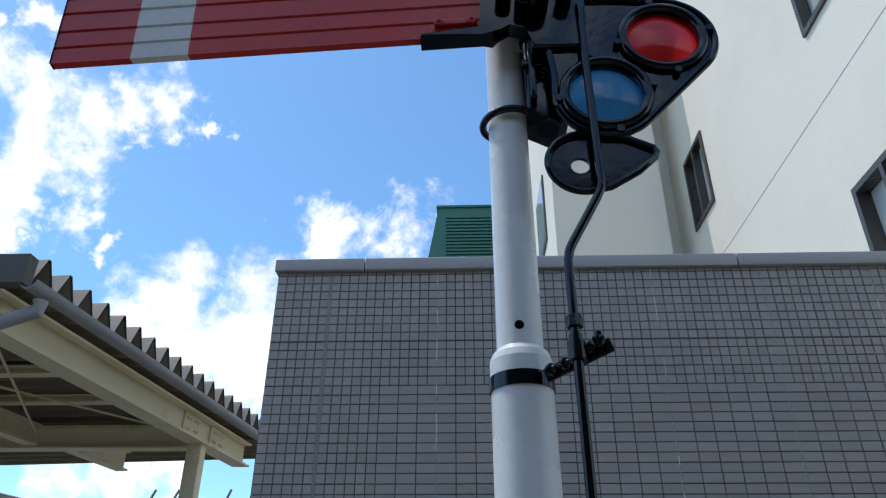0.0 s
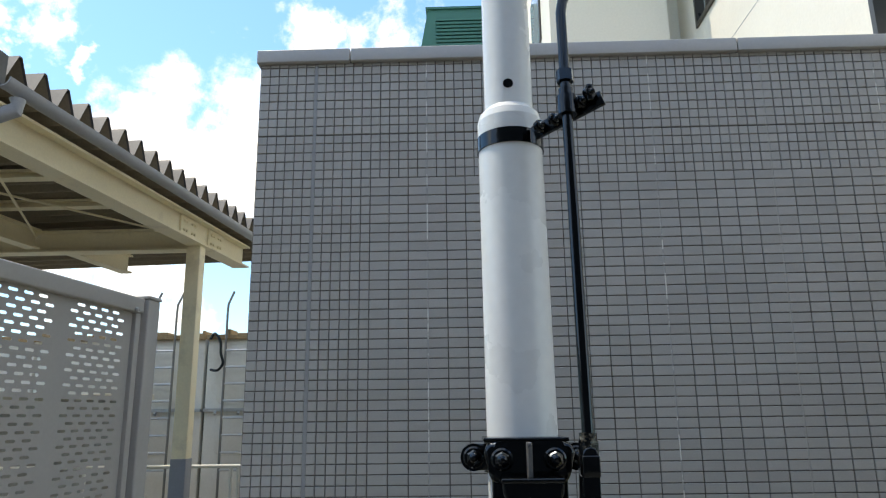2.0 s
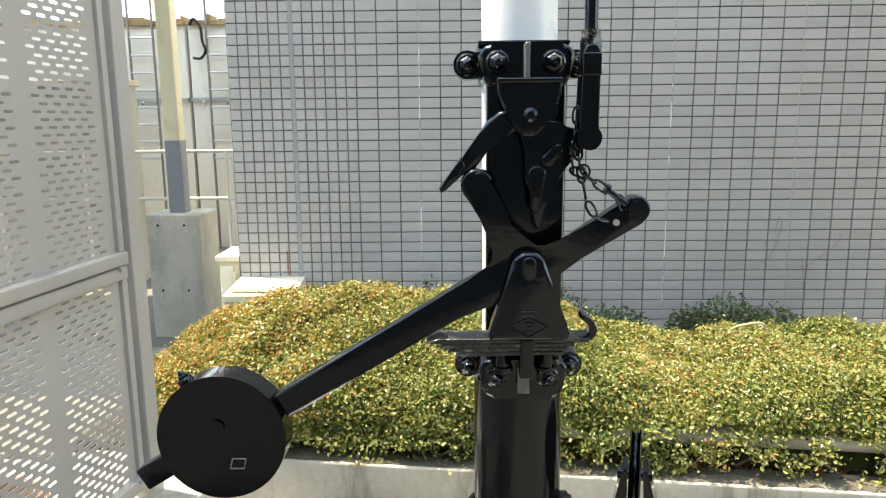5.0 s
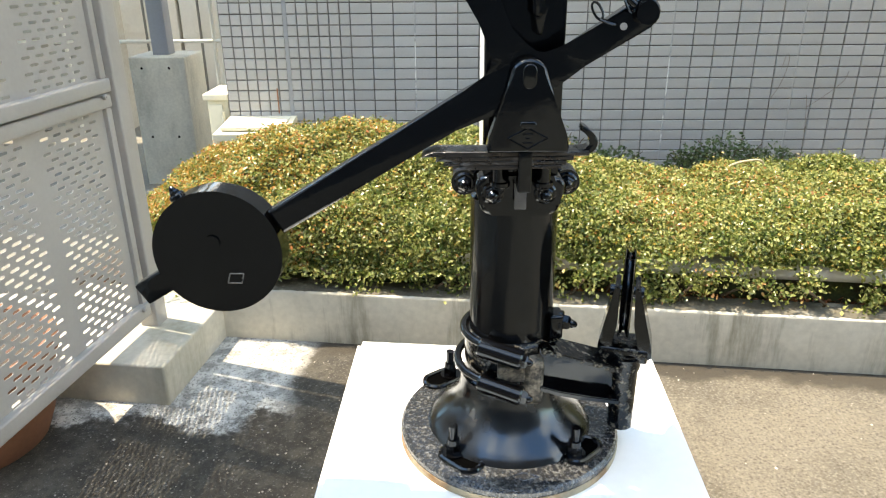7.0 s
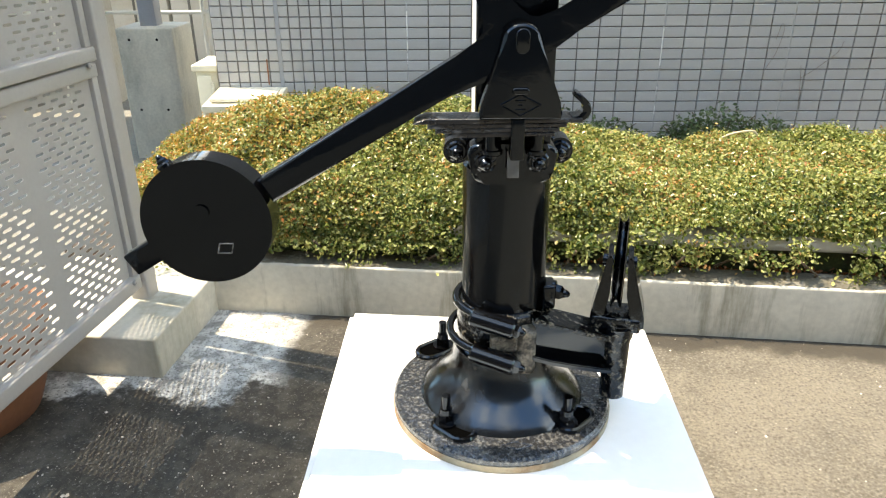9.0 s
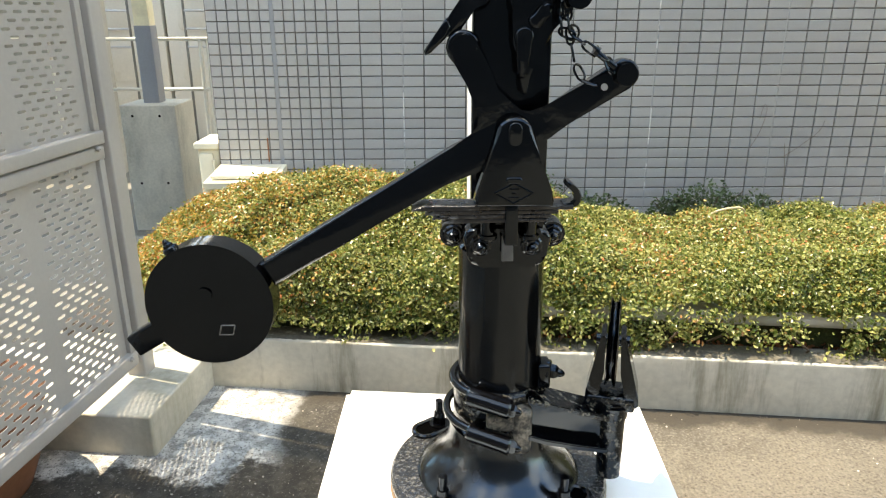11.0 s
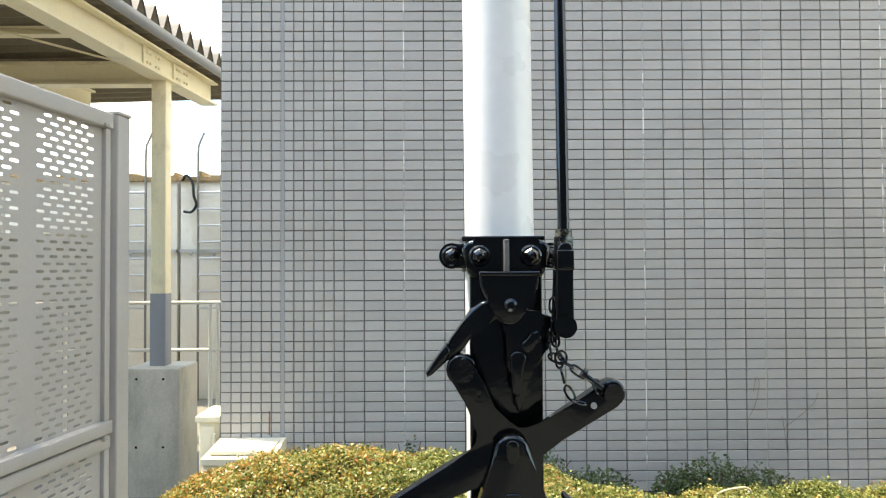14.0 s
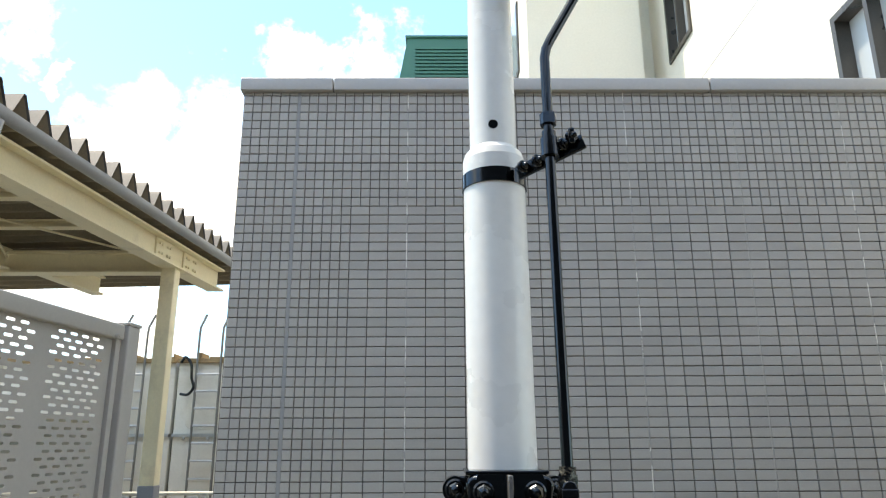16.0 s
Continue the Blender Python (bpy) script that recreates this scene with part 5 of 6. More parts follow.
def link_mesh():
    bm = bmesh.new()
    pts = [Vector((0.0065 * math.cos(2 * math.pi * k / 16), 0, (0.0135 if math.sin(2 * math.pi * k / 16) > 0 else -0.0135) * abs(math.sin(2 * math.pi * k / 16)) ** 0.7)) for k in range(16)]
    pipe(bm, pts, 0.0021, 6, closed=True)
    me = bpy.data.meshes.new("link")
    bm.to_mesh(me)
    bm.free()
    me.materials.append(BLACK)
    return me


LINK = link_mesh()
n_link = 0
for line in (CH, CH2):
    for p, q in zip(line, line[1:]):
        k = max(1, round((q - p).length / 0.0235))
        for j in range(k):
            mid = p.lerp(q, (j + 0.5) / k)
            ob = new("link", LINK)
            ob.parent = chain
            ob.matrix_parent_inverse = base_of(chain).inverted()
            ob.matrix_basis = Matrix.Translation(mid) @ (q - p).to_track_quat("Z", "Y").to_matrix().to_4x4() @ Matrix.Rotation(radians(75 if n_link % 2 else 10), 4, "Z")
            n_link += 1
bm = bmesh.new()
rod(bm, (0.335, 1.080, 1.389), (0.365, 1.078, 1.366), 0.005, seg=10)
rod(bm, (0.331, 1.080, 1.392), (0.337, 1.080, 1.388), 0.009, seg=12)
part("toggle", bm, BLACK, chain)
bm = bmesh.new()
pipe(bm, [Vector((0.296 + 0.010 * math.cos(t), 1.078, 1.418 + 0.011 * math.sin(t))) for t in [2 * math.pi * k / 20 for k in range(20)]], 0.0018, 6, closed=True)
part("split_ring", bm, BLACK, chain)

# wire pulley on a bracket clamped to the lower tube
ub = part("clamp_rods", bmesh.new(), BLACK, signal, "black clamp rods round the tube")
for z, r in ((0.738, 0.0955), (0.668, 0.1085)):
    bm = bmesh.new()
    ring(bm, z, r, 0.0085, 0.0, a0=-20, a1=236)
    part("rod", bm, BLACK, ub)
    p, q = ax(z, -0.064, -0.085 * r / 0.0955), ax(z - 0.010, 0.006, -0.113 * (r + 0.02) / 0.1155)
    w = (q - p).normalized()
    bm = bmesh.new()
    rod(bm, p, q, 0.0195, seg=28)
    rod(bm, q, q + w * 0.004, 0.0195, 0.016, seg=28)
    rod(bm, p - w * 0.004, p, 0.016, 0.0195, seg=28)
    part("sleeve", bm, BLACK, ub)
    bm = bmesh.new()
    hexbolt(bm, q + w * 0.004, tuple(w), 0.0145, 0.026, 0.008)
    part("bolt", bm, BLACK, ub)
bm = bmesh.new()
hexbolt(bm, (0.305, 1.20, 0.772), (0.9, -0.3, -0.1), 0.016, 0.034, 0.009)
box(bm, 0.282, 0.308, 1.18, 1.225, 0.742, 0.792, 0.006)
part("bolt", bm, BLACK, ub)
bm = bmesh.new()
rod(bm, ax(0.640), ax(0.648), 0.088, 0.094, seg=48, caps=False)
rod(bm, ax(0.648), ax(0.735), 0.094, seg=48)
rod(bm, ax(0.735), ax(0.741), 0.094, 0.086, seg=48)
br = part("pulley_saddle", bm, BLACK_DUSTY, signal, "cast saddle on the tube")
bm = bmesh.new()
box(bm, 0.226, 0.270, 1.132, 1.175, 0.618, 0.722, 0.016)
part("saddle_lug", bm, DUST, br, "dusty cast lug")
bm = bmesh.new()
box(bm, 0.180, 0.235, 1.134, 1.165, 0.672, 0.706, 0.006)
part("saddle_lug", bm, DUST, br, "dusty cast lug")
TOPF = [(0.262, 1.165, 0.735), (0.300, 1.172, 0.722), (0.360, 1.182, 0.700), (0.425, 1.193, 0.676)]
LOWF = [(0.262, 1.165, 0.655), (0.300, 1.170, 0.640), (0.360, 1.180, 0.622), (0.425, 1.190, 0.606)]
for line, mat in ((TOPF, BLACK_DUSTY), (LOWF, BLACK)):
    bm = bmesh.new()
    rings = [[bm.verts.new((x, y + dy, z + dz)) for dy, dz in ((-0.034, 0), (0.034, 0), (0.034, 0.011), (-0.034, 0.011))] for x, y, z in line]
    for a, b in zip(rings, rings[1:]):
        for k in range(4):
            bm.faces.new((a[k], a[(k + 1) % 4], b[(k + 1) % 4], b[k]))
    bm.faces.new(rings[0])
    bm.faces.new(rings[-1][::-1])
    bmesh.ops.recalc_face_normals(bm, faces=bm.faces[:])
    bmesh.ops.bevel(bm, geom=bm.edges[:], offset=0.002, segments=2, affect="EDGES")
    part("bracket_flange", bm, mat, br)
bm = bmesh.new()
web = [[bm.verts.new((x, y + dy, z)) for dy in (-0.006, 0.006) for z in (z1, z0)] for (x, y, z0), (_, _, z1) in zip(TOPF, LOWF)]
for a, b in zip(web, web[1:]):
    for i, j in ((0, 1), (1, 3), (3, 2), (2, 0)):
        bm.faces.new((a[i], a[j], b[j], b[i]))
bmesh.ops.recalc_face_normals(bm, faces=bm.faces[:])
part("bracket_web", bm, BLACK, br, smooth=False)
bm = bmesh.new()
rod(bm, (0.440, 1.195, 0.535), (0.438, 1.197, 0.705), 0.025, 0.028, seg=28)
rod(bm, (0.438, 1.197, 0.672), (0.438, 1.197, 0.700), 0.031, 0.034, seg=28)
post = part("pulley_post", bm, BLACK_DUSTY, br)
PCX, PCY, PCZ = 0.434, 1.215, 0.830
SWING = Matrix.Translation((PCX, PCY, 0)) @ Matrix.Rotation(radians(-15), 4, "Z") @ Matrix.Translation((-PCX, -PCY, 0))
for s in (-1, 1):
    bm = bmesh.new()
    vs = [(0.052, 0.700), (0.052, 0.722), (0.023, 0.852), (0.014, 0.852), (0.016, 0.77), (0.030, 0.700)]
    fr = [bm.verts.new((PCX + 0.006 * (1 - (z - 0.7) / 0.17) + s * x, PCY - 0.034, z)) for x, z in vs]
    bk = [bm.verts.new((PCX + 0.006 * (1 - (z - 0.7) / 0.17) + s * x, PCY + 0.034, z)) for x, z in vs]
    bm.faces.new(fr)
    bm.faces.new(bk[::-1])
    for i in range(6):
        bm.faces.new((fr[i], bk[i], bk[(i + 1) % 6], fr[(i + 1) % 6]))
    bmesh.ops.recalc_face_normals(bm, faces=bm.faces[:])
    bmesh.ops.bevel(bm, geom=bm.edges[:], offset=0.003, segments=2, affect="EDGES")
    bmesh.ops.transform(bm, matrix=SWING, verts=bm.verts[:])
    part("fork_cheek", bm, BLACK, post)
bm = bmesh.new()
box(bm, PCX - 0.045, PCX + 0.052, PCY - 0.037, PCY + 0.037, 0.690, 0.722, 0.008)
bmesh.ops.transform(bm, matrix=SWING, verts=bm.verts[:])
part("fork_foot", bm, BLACK_DUSTY, post)
bm = bmesh.new()
rod(bm, (PCX - 0.032, PCY, PCZ), (PCX + 0.032, PCY, PCZ), 0.012, seg=16)
bmesh.ops.transform(bm, matrix=SWING, verts=bm.verts[:])
part("axle", bm, BLACK, post)
bm = bmesh.new()
for x0, x1, r0, r1 in ((-0.011, -0.008, 0.088, 0.092), (-0.008, -0.001, 0.092, 0.077), (-0.001, 0.001, 0.077, 0.077), (0.001, 0.008, 0.077, 0.092), (0.008, 0.011, 0.092, 0.088)):
    rod(bm, (PCX + x0, PCY, PCZ), (PCX + x1, PCY, PCZ), r0, r1, seg=56)
bmesh.ops.transform(bm, matrix=SWING, verts=bm.verts[:])
part("pulley_wheel", bm, BLACK, post, "grooved black wire pulley")

# red arm with white stripe
AY = 1.196
AM = Matrix.Translation((0.145, AY, 3.164)) @ Matrix.Rotation(radians(-3.3), 4, "Y")
XT, XW0, XW1, AH = -1.168, -0.953, -0.797, 0.30


def arm_piece(name, x0, x1, mat, parent, label=""):
    """A length of the pressed arm, with its long grooves and turned edges."""
    line = [(0.022, 0.0), (0.0, 0.0)]
    for zc in (0.055, 0.115, 0.185, 0.245):
        line += [(0.0, zc - 0.006), (0.005, zc - 0.002), (0.005, zc + 0.002), (0.0, zc + 0.006)]
    line += [(0.0, AH), (0.022, AH)]
    back_ = [(y + 0.003, min(max(z, 0.003), AH - 0.003)) for y, z in line]
    loop = line + back_[::-1]
    bm = bmesh.new()
    ends = [[bm.verts.new((x, y, z)) for y, z in loop] for x in (x0, x1)]
    n = len(loop)
    for k in range(n):
        bm.faces.new((ends[0][k], ends[0][(k + 1) % n], ends[1][(k + 1) % n], ends[1][k]))
    for k in range(n // 2 - 1):
        for e_ in ends:
            bm.faces.new((e_[k], e_[k + 1], e_[n - 2 - k], e_[n - 1 - k]))
    bmesh.ops.recalc_face_normals(bm, faces=bm.faces[:])
    bmesh.ops.transform(bm, matrix=AM, verts=bm.verts[:])
    return part(name, bm, mat, parent, label, smooth=False)


arm = arm_piece("signal_arm", XW1, 0.0, RED, signal, "red pressed signal arm with long grooves")
arm_piece("white_stripe", XW0, XW1, WHITE_BAND, arm, "white painted stripe")
arm_piece("arm_tip", XT, XW0, RED, arm, "red arm end")
bm = bmesh.new()
box(bm, XT - 0.004, XT, -0.002, 0.024, 0.0, AH, 0.001, AM)
part("tip_edge", bm, BLACK, arm, "dark cut edge")
bm = bmesh.new()
box(bm, -0.13, -0.015, -0.012, 0.0, 0.035, 0.055, 0.003, AM)
tab = part("fixing_strap", bm, RED, arm)
for x in (-0.118, -0.03):
    bm = bmesh.new()
    hexbolt(bm, AM @ Vector((x, -0.012, 0.045)), (0, -1, 0), 0.010, 0.012, 0.006)
    part("bolt", bm, RED, tab)
# black arm carrier
bm = bmesh.new()
plate(bm, [(-0.024, 3.160), (-0.024, 3.146), (0.145, 3.156), (0.17, 3.15), (0.185, 3.17), (0.215, 3.19), (0.262, 3.17), (0.27, 3.10), (0.40, 3.10), (0.42, 3.20), (0.42, 3.50), (0.14, 3.50), (0.14, 3.170)], 1.178, 1.232, 0.006)
carrier = part("arm_carrier", bm, BLACK, signal, "black cast arm carrier")
for x, z in ((0.25, 3.235), (0.30, 3.262), (0.36, 3.25), (0.20, 3.27)):
    bm = bmesh.new()
    rod(bm, (x, 1.14, z), (x, 1.19, z), 0.022, seg=20)
    hexbolt(bm, (x, 1.14, z), r=0.016, out=0.02)
    part("carrier_bolt", bm, BLACK, carrier)
bm = bmesh.new()
rod(bm, (0.285, 1.12, 3.24), (0.285, 1.34, 3.24), 0.034, seg=28)
part("arm_shaft", bm, BLACK, carrier)

# mounting casting beside the pole and its strap ring
bm = bmesh.new()
plate(bm, [(0.252, 3.19), (0.252, 2.965), (0.262, 2.945), (0.29, 2.93), (0.335, 2.905), (0.36, 2.92), (0.36, 3.19)], 1.25, 1.37, 0.008)
box(bm, 0.246, 0.352, 1.235, 1.255, 3.09, 3.11, 0.005)
box(bm, 0.262, 0.280, 1.22, 1.255, 2.97, 3.17, 0.005)
mount = part("mounting_bracket", bm, BLACK, signal, "black ribbed mounting casting")
for z in (3.07,):
    bm = bmesh.new()
    hexbolt(bm, (0.305, 1.248, z), r=0.015, out=0.024)
    part("bolt", bm, BLACK, mount)
bm = bmesh.new()
ring(bm, 2.948, 0.066, 0.010, 0.12)
part("strap_ring", bm, BLACK, mount)


# spectacle frame with two lenses
def flat_with_holes(outer, holes, y0, y1):
    bm = bmesh.new()
    edges = []
    for loop in (outer, *holes):
        vs = [bm.verts.new((x, y0, z)) for x, z in loop]
        edges += [bm.edges.new((vs[i], vs[(i + 1) % len(vs)])) for i in range(len(vs))]
    bmesh.ops.triangle_fill(bm, use_beauty=True, use_dissolve=False, edges=edges)
    r = bmesh.ops.extrude_face_region(bm, geom=bm.faces[:])
    bmesh.ops.translate(bm, vec=(0, y1 - y0, 0), verts=[v for v in r["geom"] if isinstance(v, bmesh.types.BMVert)])
    bmesh.ops.recalc_face_normals(bm, faces=bm.faces[:])
    return bm


RC, BC, LR = (0.613, 3.133), (0.447, 2.949), 0.094
outer = arc(RC[0], RC[1], 0.136, -42, 100, 24) + [(0.50, 3.275), (0.42, 3.275), (0.34, 3.20), (0.31, 3.12), (0.322, 3.02)] + arc(BC[0], BC[1], 0.128, 170, 318, 24)
bm = flat_with_holes(outer, [arc(RC[0], RC[1], LR, 0, 351, 39), arc(BC[0], BC[1], LR, 0, 351, 39)], 1.195, 1.215)
spec = part("spectacle_frame", bm, BLACK, signal, "black cast spectacle frame", smooth=False)
bm = bmesh.new()
pipe(bm, [(x, 1.195, z) for x, z in outer], 0.010, 8, closed=True)
part("outer_rim", bm, BLACK, spec)
for (x, z), mat, label in ((RC, RED_LENS, "red glass lens"), (BC, BLUE_LENS, "blue glass lens")):
    bm = bmesh.new()
    pipe(bm, [(px, 1.190, pz) for px, pz in arc(x, z, 0.105, 0, 351, 39)], 0.014, 10, closed=True)
    part("lens_rim", bm, BLACK, spec)
    bm = bmesh.new()
    rings = []
    for k in range(6):
        t = k / 5
        rings.append([bm.verts.new((x + LR * 1.03 * t * math.cos(a_), 1.185 + 0.016 * t * t, z + LR * 1.03 * t * math.sin(a_))) for a_ in [2 * math.pi * j / 40 for j in range(40)]] if k else [bm.verts.new((x, 1.185, z))])
    for j in range(40):
        bm.faces.new((rings[0][0], rings[1][j], rings[1][(j + 1) % 40]))
    for p, q in zip(rings[1:], rings[2:]):
        for j in range(40):
            bm.faces.new((p[j], q[j], q[(j + 1) % 40], p[(j + 1) % 40]))
    r = bmesh.ops.extrude_face_region(bm, geom=bm.faces[:])
    bmesh.ops.translate(bm, vec=(0, 0.004, 0), verts=[v for v in r["geom"] if isinstance(v, bmesh.types.BMVert)])
    bmesh.ops.recalc_face_normals(bm, faces=bm.faces[:])
    part("lens", bm, mat, spec, label)
    for a_ in (-80, 10, 100, 190):
        bm = bmesh.new()
        rod(bm, (x + 0.122 * math.cos(radians(a_)), 1.178, z + 0.122 * math.sin(radians(a_))), (x + 0.122 * math.cos(radians(a_)), 1.20, z + 0.122 * math.sin(radians(a_))), 0.010, seg=10)
        part("lug", bm, BLACK, spec)
tear = arc(0.372, 2.744, 0.083, 95, 285, 20) + [(0.43, 2.672), (0.50, 2.715), (0.545, 2.757), (0.55, 2.77), (0.545, 2.782), (0.49, 2.81), (0.45, 2.825)]
bm = flat_with_holes(tear, [arc(0.366, 2.738, 0.0225, 0, 345, 23)], 1.205, 1.215)
tl = part("sight_plate", bm, BLACK, spec, "black teardrop plate with a round hole", smooth=False)
bm = bmesh.new()
pipe(bm, [(x, 1.200, z) for x, z in tear], 0.009, 8, closed=True)
part("raised_rim", bm, BLACK, tl)


# ---- hedge in the planter ----
rng = np.random.default_rng(7)


def hedge_top(u):
    """Crest height of the clipped hedge over the paving, along the planter."""
    t = np.clip((u + 0.55) / 0.75, 0, 1)
    lead = np.sqrt(np.clip(1 - (1 - t) ** 2, 0, 1))
    return 0.15 + lead * (0.445 - 0.165 * np.clip((u - 0.65) / 0.8, 0, 1) + 0.05 * np.clip((u - 1.8) / 0.6, 0, 1)) + 0.012 * np.sin(u * 7.1) + 0.010 * np.sin(u * 17.3 + 1)


def hedge_skin(u, a):
    """Place (v, z) and outward normal (v, z) on the hedge's section at u; a runs from the front foot over the top to the back."""
    top = hedge_top(u)
    depth = 0.80 + 0.06 * np.clip(u, 0, 2)
    front = 0.03 + 0.05 * np.clip((u - 0.60) / 0.3, 0, 1) + 0.35 * np.clip(-u / 0.55, 0, 1) ** 2
    foot = 0.250 + 0.080 * np.clip((u - 0.60) / 0.3, 0, 1) + 0.015 * np.sin(u * 9.0) + 0.012 * np.sin(u * 23.0 + 2)
    shoulder = np.minimum(foot + 0.03 + 0.17 * np.clip((u + 0.55) / 0.55, 0.1, 1), top - 0.01)
    f = np.clip(a / 0.42, 0, 1)
    g = np.clip((a - 0.42) / 0.58, 0, 1)
    bend = np.sin(f * math.pi / 2)
    v = front + 0.16 * (1 - np.cos(f * math.pi / 2)) + (depth - front - 0.16) * g
    z = foot + (shoulder - foot) * bend + (top - shoulder) * np.sin(np.clip(g * 1.25, 0, 1) * math.pi / 2) - 0.22 * np.clip((g - 0.88) / 0.12, 0, 1) ** 2
    nv = np.where(g > 0, -0.25 + 1.2 * np.clip((g - 0.85) / 0.15, 0, 1), -np.cos(f * math.pi / 2) - 0.1)
    nz = np.where(g > 0, 1.0, bend + 0.1)
    return v, z, nv, nz


def leaves(points, normals, size, spread):
    """Small oval leaves folded along the midrib."""
    n = len(points)
    d = normals + rng.normal(0, spread, (n, 3))
    d /= np.linalg.norm(d, axis=1)[:, None]
    side = np.cross(d, rng.normal(0, 1, (n, 3)))
    side /= np.linalg.norm(side, axis=1)[:, None]
    fwd = np.cross(side, d)
    s = size * rng.uniform(0.6, 1.25, (n, 1))
    w = s * 0.56
    lift = d * s * 0.16
    v = np.stack([points - fwd * s, points - fwd * s * 0.35 + side * w + lift, points + fwd * s * 0.4 + side * w * 0.85 + lift, points + fwd * s, points + fwd * s * 0.4 - side * w * 0.85 + lift, points - fwd * s * 0.35 - side * w + lift], axis=1)
    verts = v.reshape(-1, 3)
    base_ = np.arange(n)[:, None] * 6
    faces = np.concatenate([base_ + np.array(q) for q in ([0, 1, 2], [0, 2, 3], [0, 3, 4], [0, 4, 5])])
    return verts, faces


def leaf_object(name, verts, faces, mat, parent=None):
    me = bpy.data.meshes.new(name)
    me.from_pydata(verts.tolist(), [], faces.tolist())
    me.materials.append(mat)
    ob = new(name, me)
    if parent:
        ob.parent = parent
        ob.matrix_parent_inverse = base_of(parent).inverted()
    ob["kind"] = "stuff"
    return ob


def hedge_cloud(n):
    """Points near the hedge's outer skin with their outward normals."""
    u = np.where(rng.random(n) < 0.10, -0.54 + 0.5 * rng.random(n) ** 1.6, rng.uniform(-0.54, 3.5, n))
    v, z, nv, nz = hedge_skin(u, rng.uniform(-0.02, 1, n))
    lump = np.array([noise.noise(Vector((float(x) * 5, float(y) * 5, float(q) * 5))) for x, y, q in zip(u, v, z)])
    tuft = np.array([noise.noise(Vector((float(x) * 16, float(y) * 16, float(q) * 16 + 9))) for x, y, q in zip(u, v, z)])
    out = 0.040 * lump + 0.016 * tuft + rng.normal(0, 0.011, n) - 0.012 * rng.random(n)
    nn = np.stack([-np.clip((0.0 - u) / 0.4, 0, 1), nv, nz], axis=1)
    nn /= np.linalg.norm(nn, axis=1)[:, None]
    p = np.stack([u, v, z], axis=1) + nn * out[:, None]
    rot = np.array(TURN.to_3x3())
    return p @ rot.T + np.array(TURN.translation), nn @ rot.T


hedge = thing("hedge", tuple(loc(1.5, 0.4, 0.2)), "clipped azalea hedge with yellow-green and reddish leaves", "hedge")
p, nn = hedge_cloud(290000)
young = rng.random(len(p)) < np.clip((-0.15 - p[:, 0]) / 1.6 + 1.2 * np.clip(p[:, 2] - 0.66, 0, 0.2), 0.05, 0.5)
leaf_object("foliage", *leaves(p[~young], nn[~young], 0.0070, 0.75), LEAF, hedge)
tagged(leaf_object("young_foliage", *leaves(p[young], nn[young], 0.0070, 0.75), YOUNG_LEAF, hedge), "reddish young leaves", kind="stuff")
# closed shell under the leaves; its dark colour stands for the shade inside
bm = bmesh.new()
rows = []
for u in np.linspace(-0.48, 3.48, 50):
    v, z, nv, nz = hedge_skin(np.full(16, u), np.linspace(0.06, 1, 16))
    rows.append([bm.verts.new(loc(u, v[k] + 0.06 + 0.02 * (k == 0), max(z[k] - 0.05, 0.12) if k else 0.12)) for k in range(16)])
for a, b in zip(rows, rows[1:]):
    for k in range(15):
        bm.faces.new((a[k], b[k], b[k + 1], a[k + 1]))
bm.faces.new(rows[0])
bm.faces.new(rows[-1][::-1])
INNER = material("hedge_inside_shade", (0.045, 0.055, 0.018), 1.0, spread=0.5, scale=14, fine=90, bump=1.0, bump_scale=60, tint=(0.05, 0.035, 0.02), tint_at=(0.5, 0.6))
part("inside", bm, INNER, hedge, "dark shell for the shade of the twiggy inside")
for i in range(26):
    u = 0.1 + 0.13 * i
    bm = bmesh.new()
    q = loc(u, 0.12 + 0.04 * math.sin(i * 2.1), 0.15)
    pipe(bm, [q, q + Vector((0.03 * math.sin(i), -0.02, 0.05)), q + Vector((0.06 * math.sin(i * 1.7), -0.07, 0.12))], 0.004, 6)
    part("stem", bm, TWIG, hedge)
# leaves that hang over the planter's edge
n = 1500
u = rng.uniform(-0.3, 0.75, n)
hang = np.array([0.5 + 0.5 * noise.noise(Vector((float(x) * 3.3, 2.0, 0))) + 0.5 * noise.noise(Vector((float(x) * 9, 5.0, 0))) for x in u])
q = np.stack([u, rng.uniform(-0.01, 0.10, n), 0.275 - rng.random(n) * 0.15 * np.clip(hang - 0.22 + 0.5 * np.clip(0.5 - u, 0, 1), 0, 1.0)], axis=1)
rot = np.array(TURN.to_3x3())
leaf_object("hanging_foliage", *leaves(q @ rot.T + np.array(TURN.translation), np.tile(np.array([[0.0, -0.8, 0.5]]), (n, 1)), 0.0075, 0.6), LEAF, hedge)
# sprigs that hang in clumps before the pipe
sprigs = np.concatenate([rng.normal((cu, 0.05, cz), (0.018, 0.020, 0.022), (k, 3)) for cu, cz, k in zip(rng.uniform(0.6, 3.5, 150), 0.335 - 0.165 * rng.random(150) ** 1.3, rng.integers(25, 85, 150))])
leaf_object("hanging_growth", *leaves(sprigs @ rot.T + np.array(TURN.translation), np.tile(np.array([[0.0, -0.6, 0.7]]), (len(sprigs), 1)), 0.0078, 0.7), LEAF, hedge)

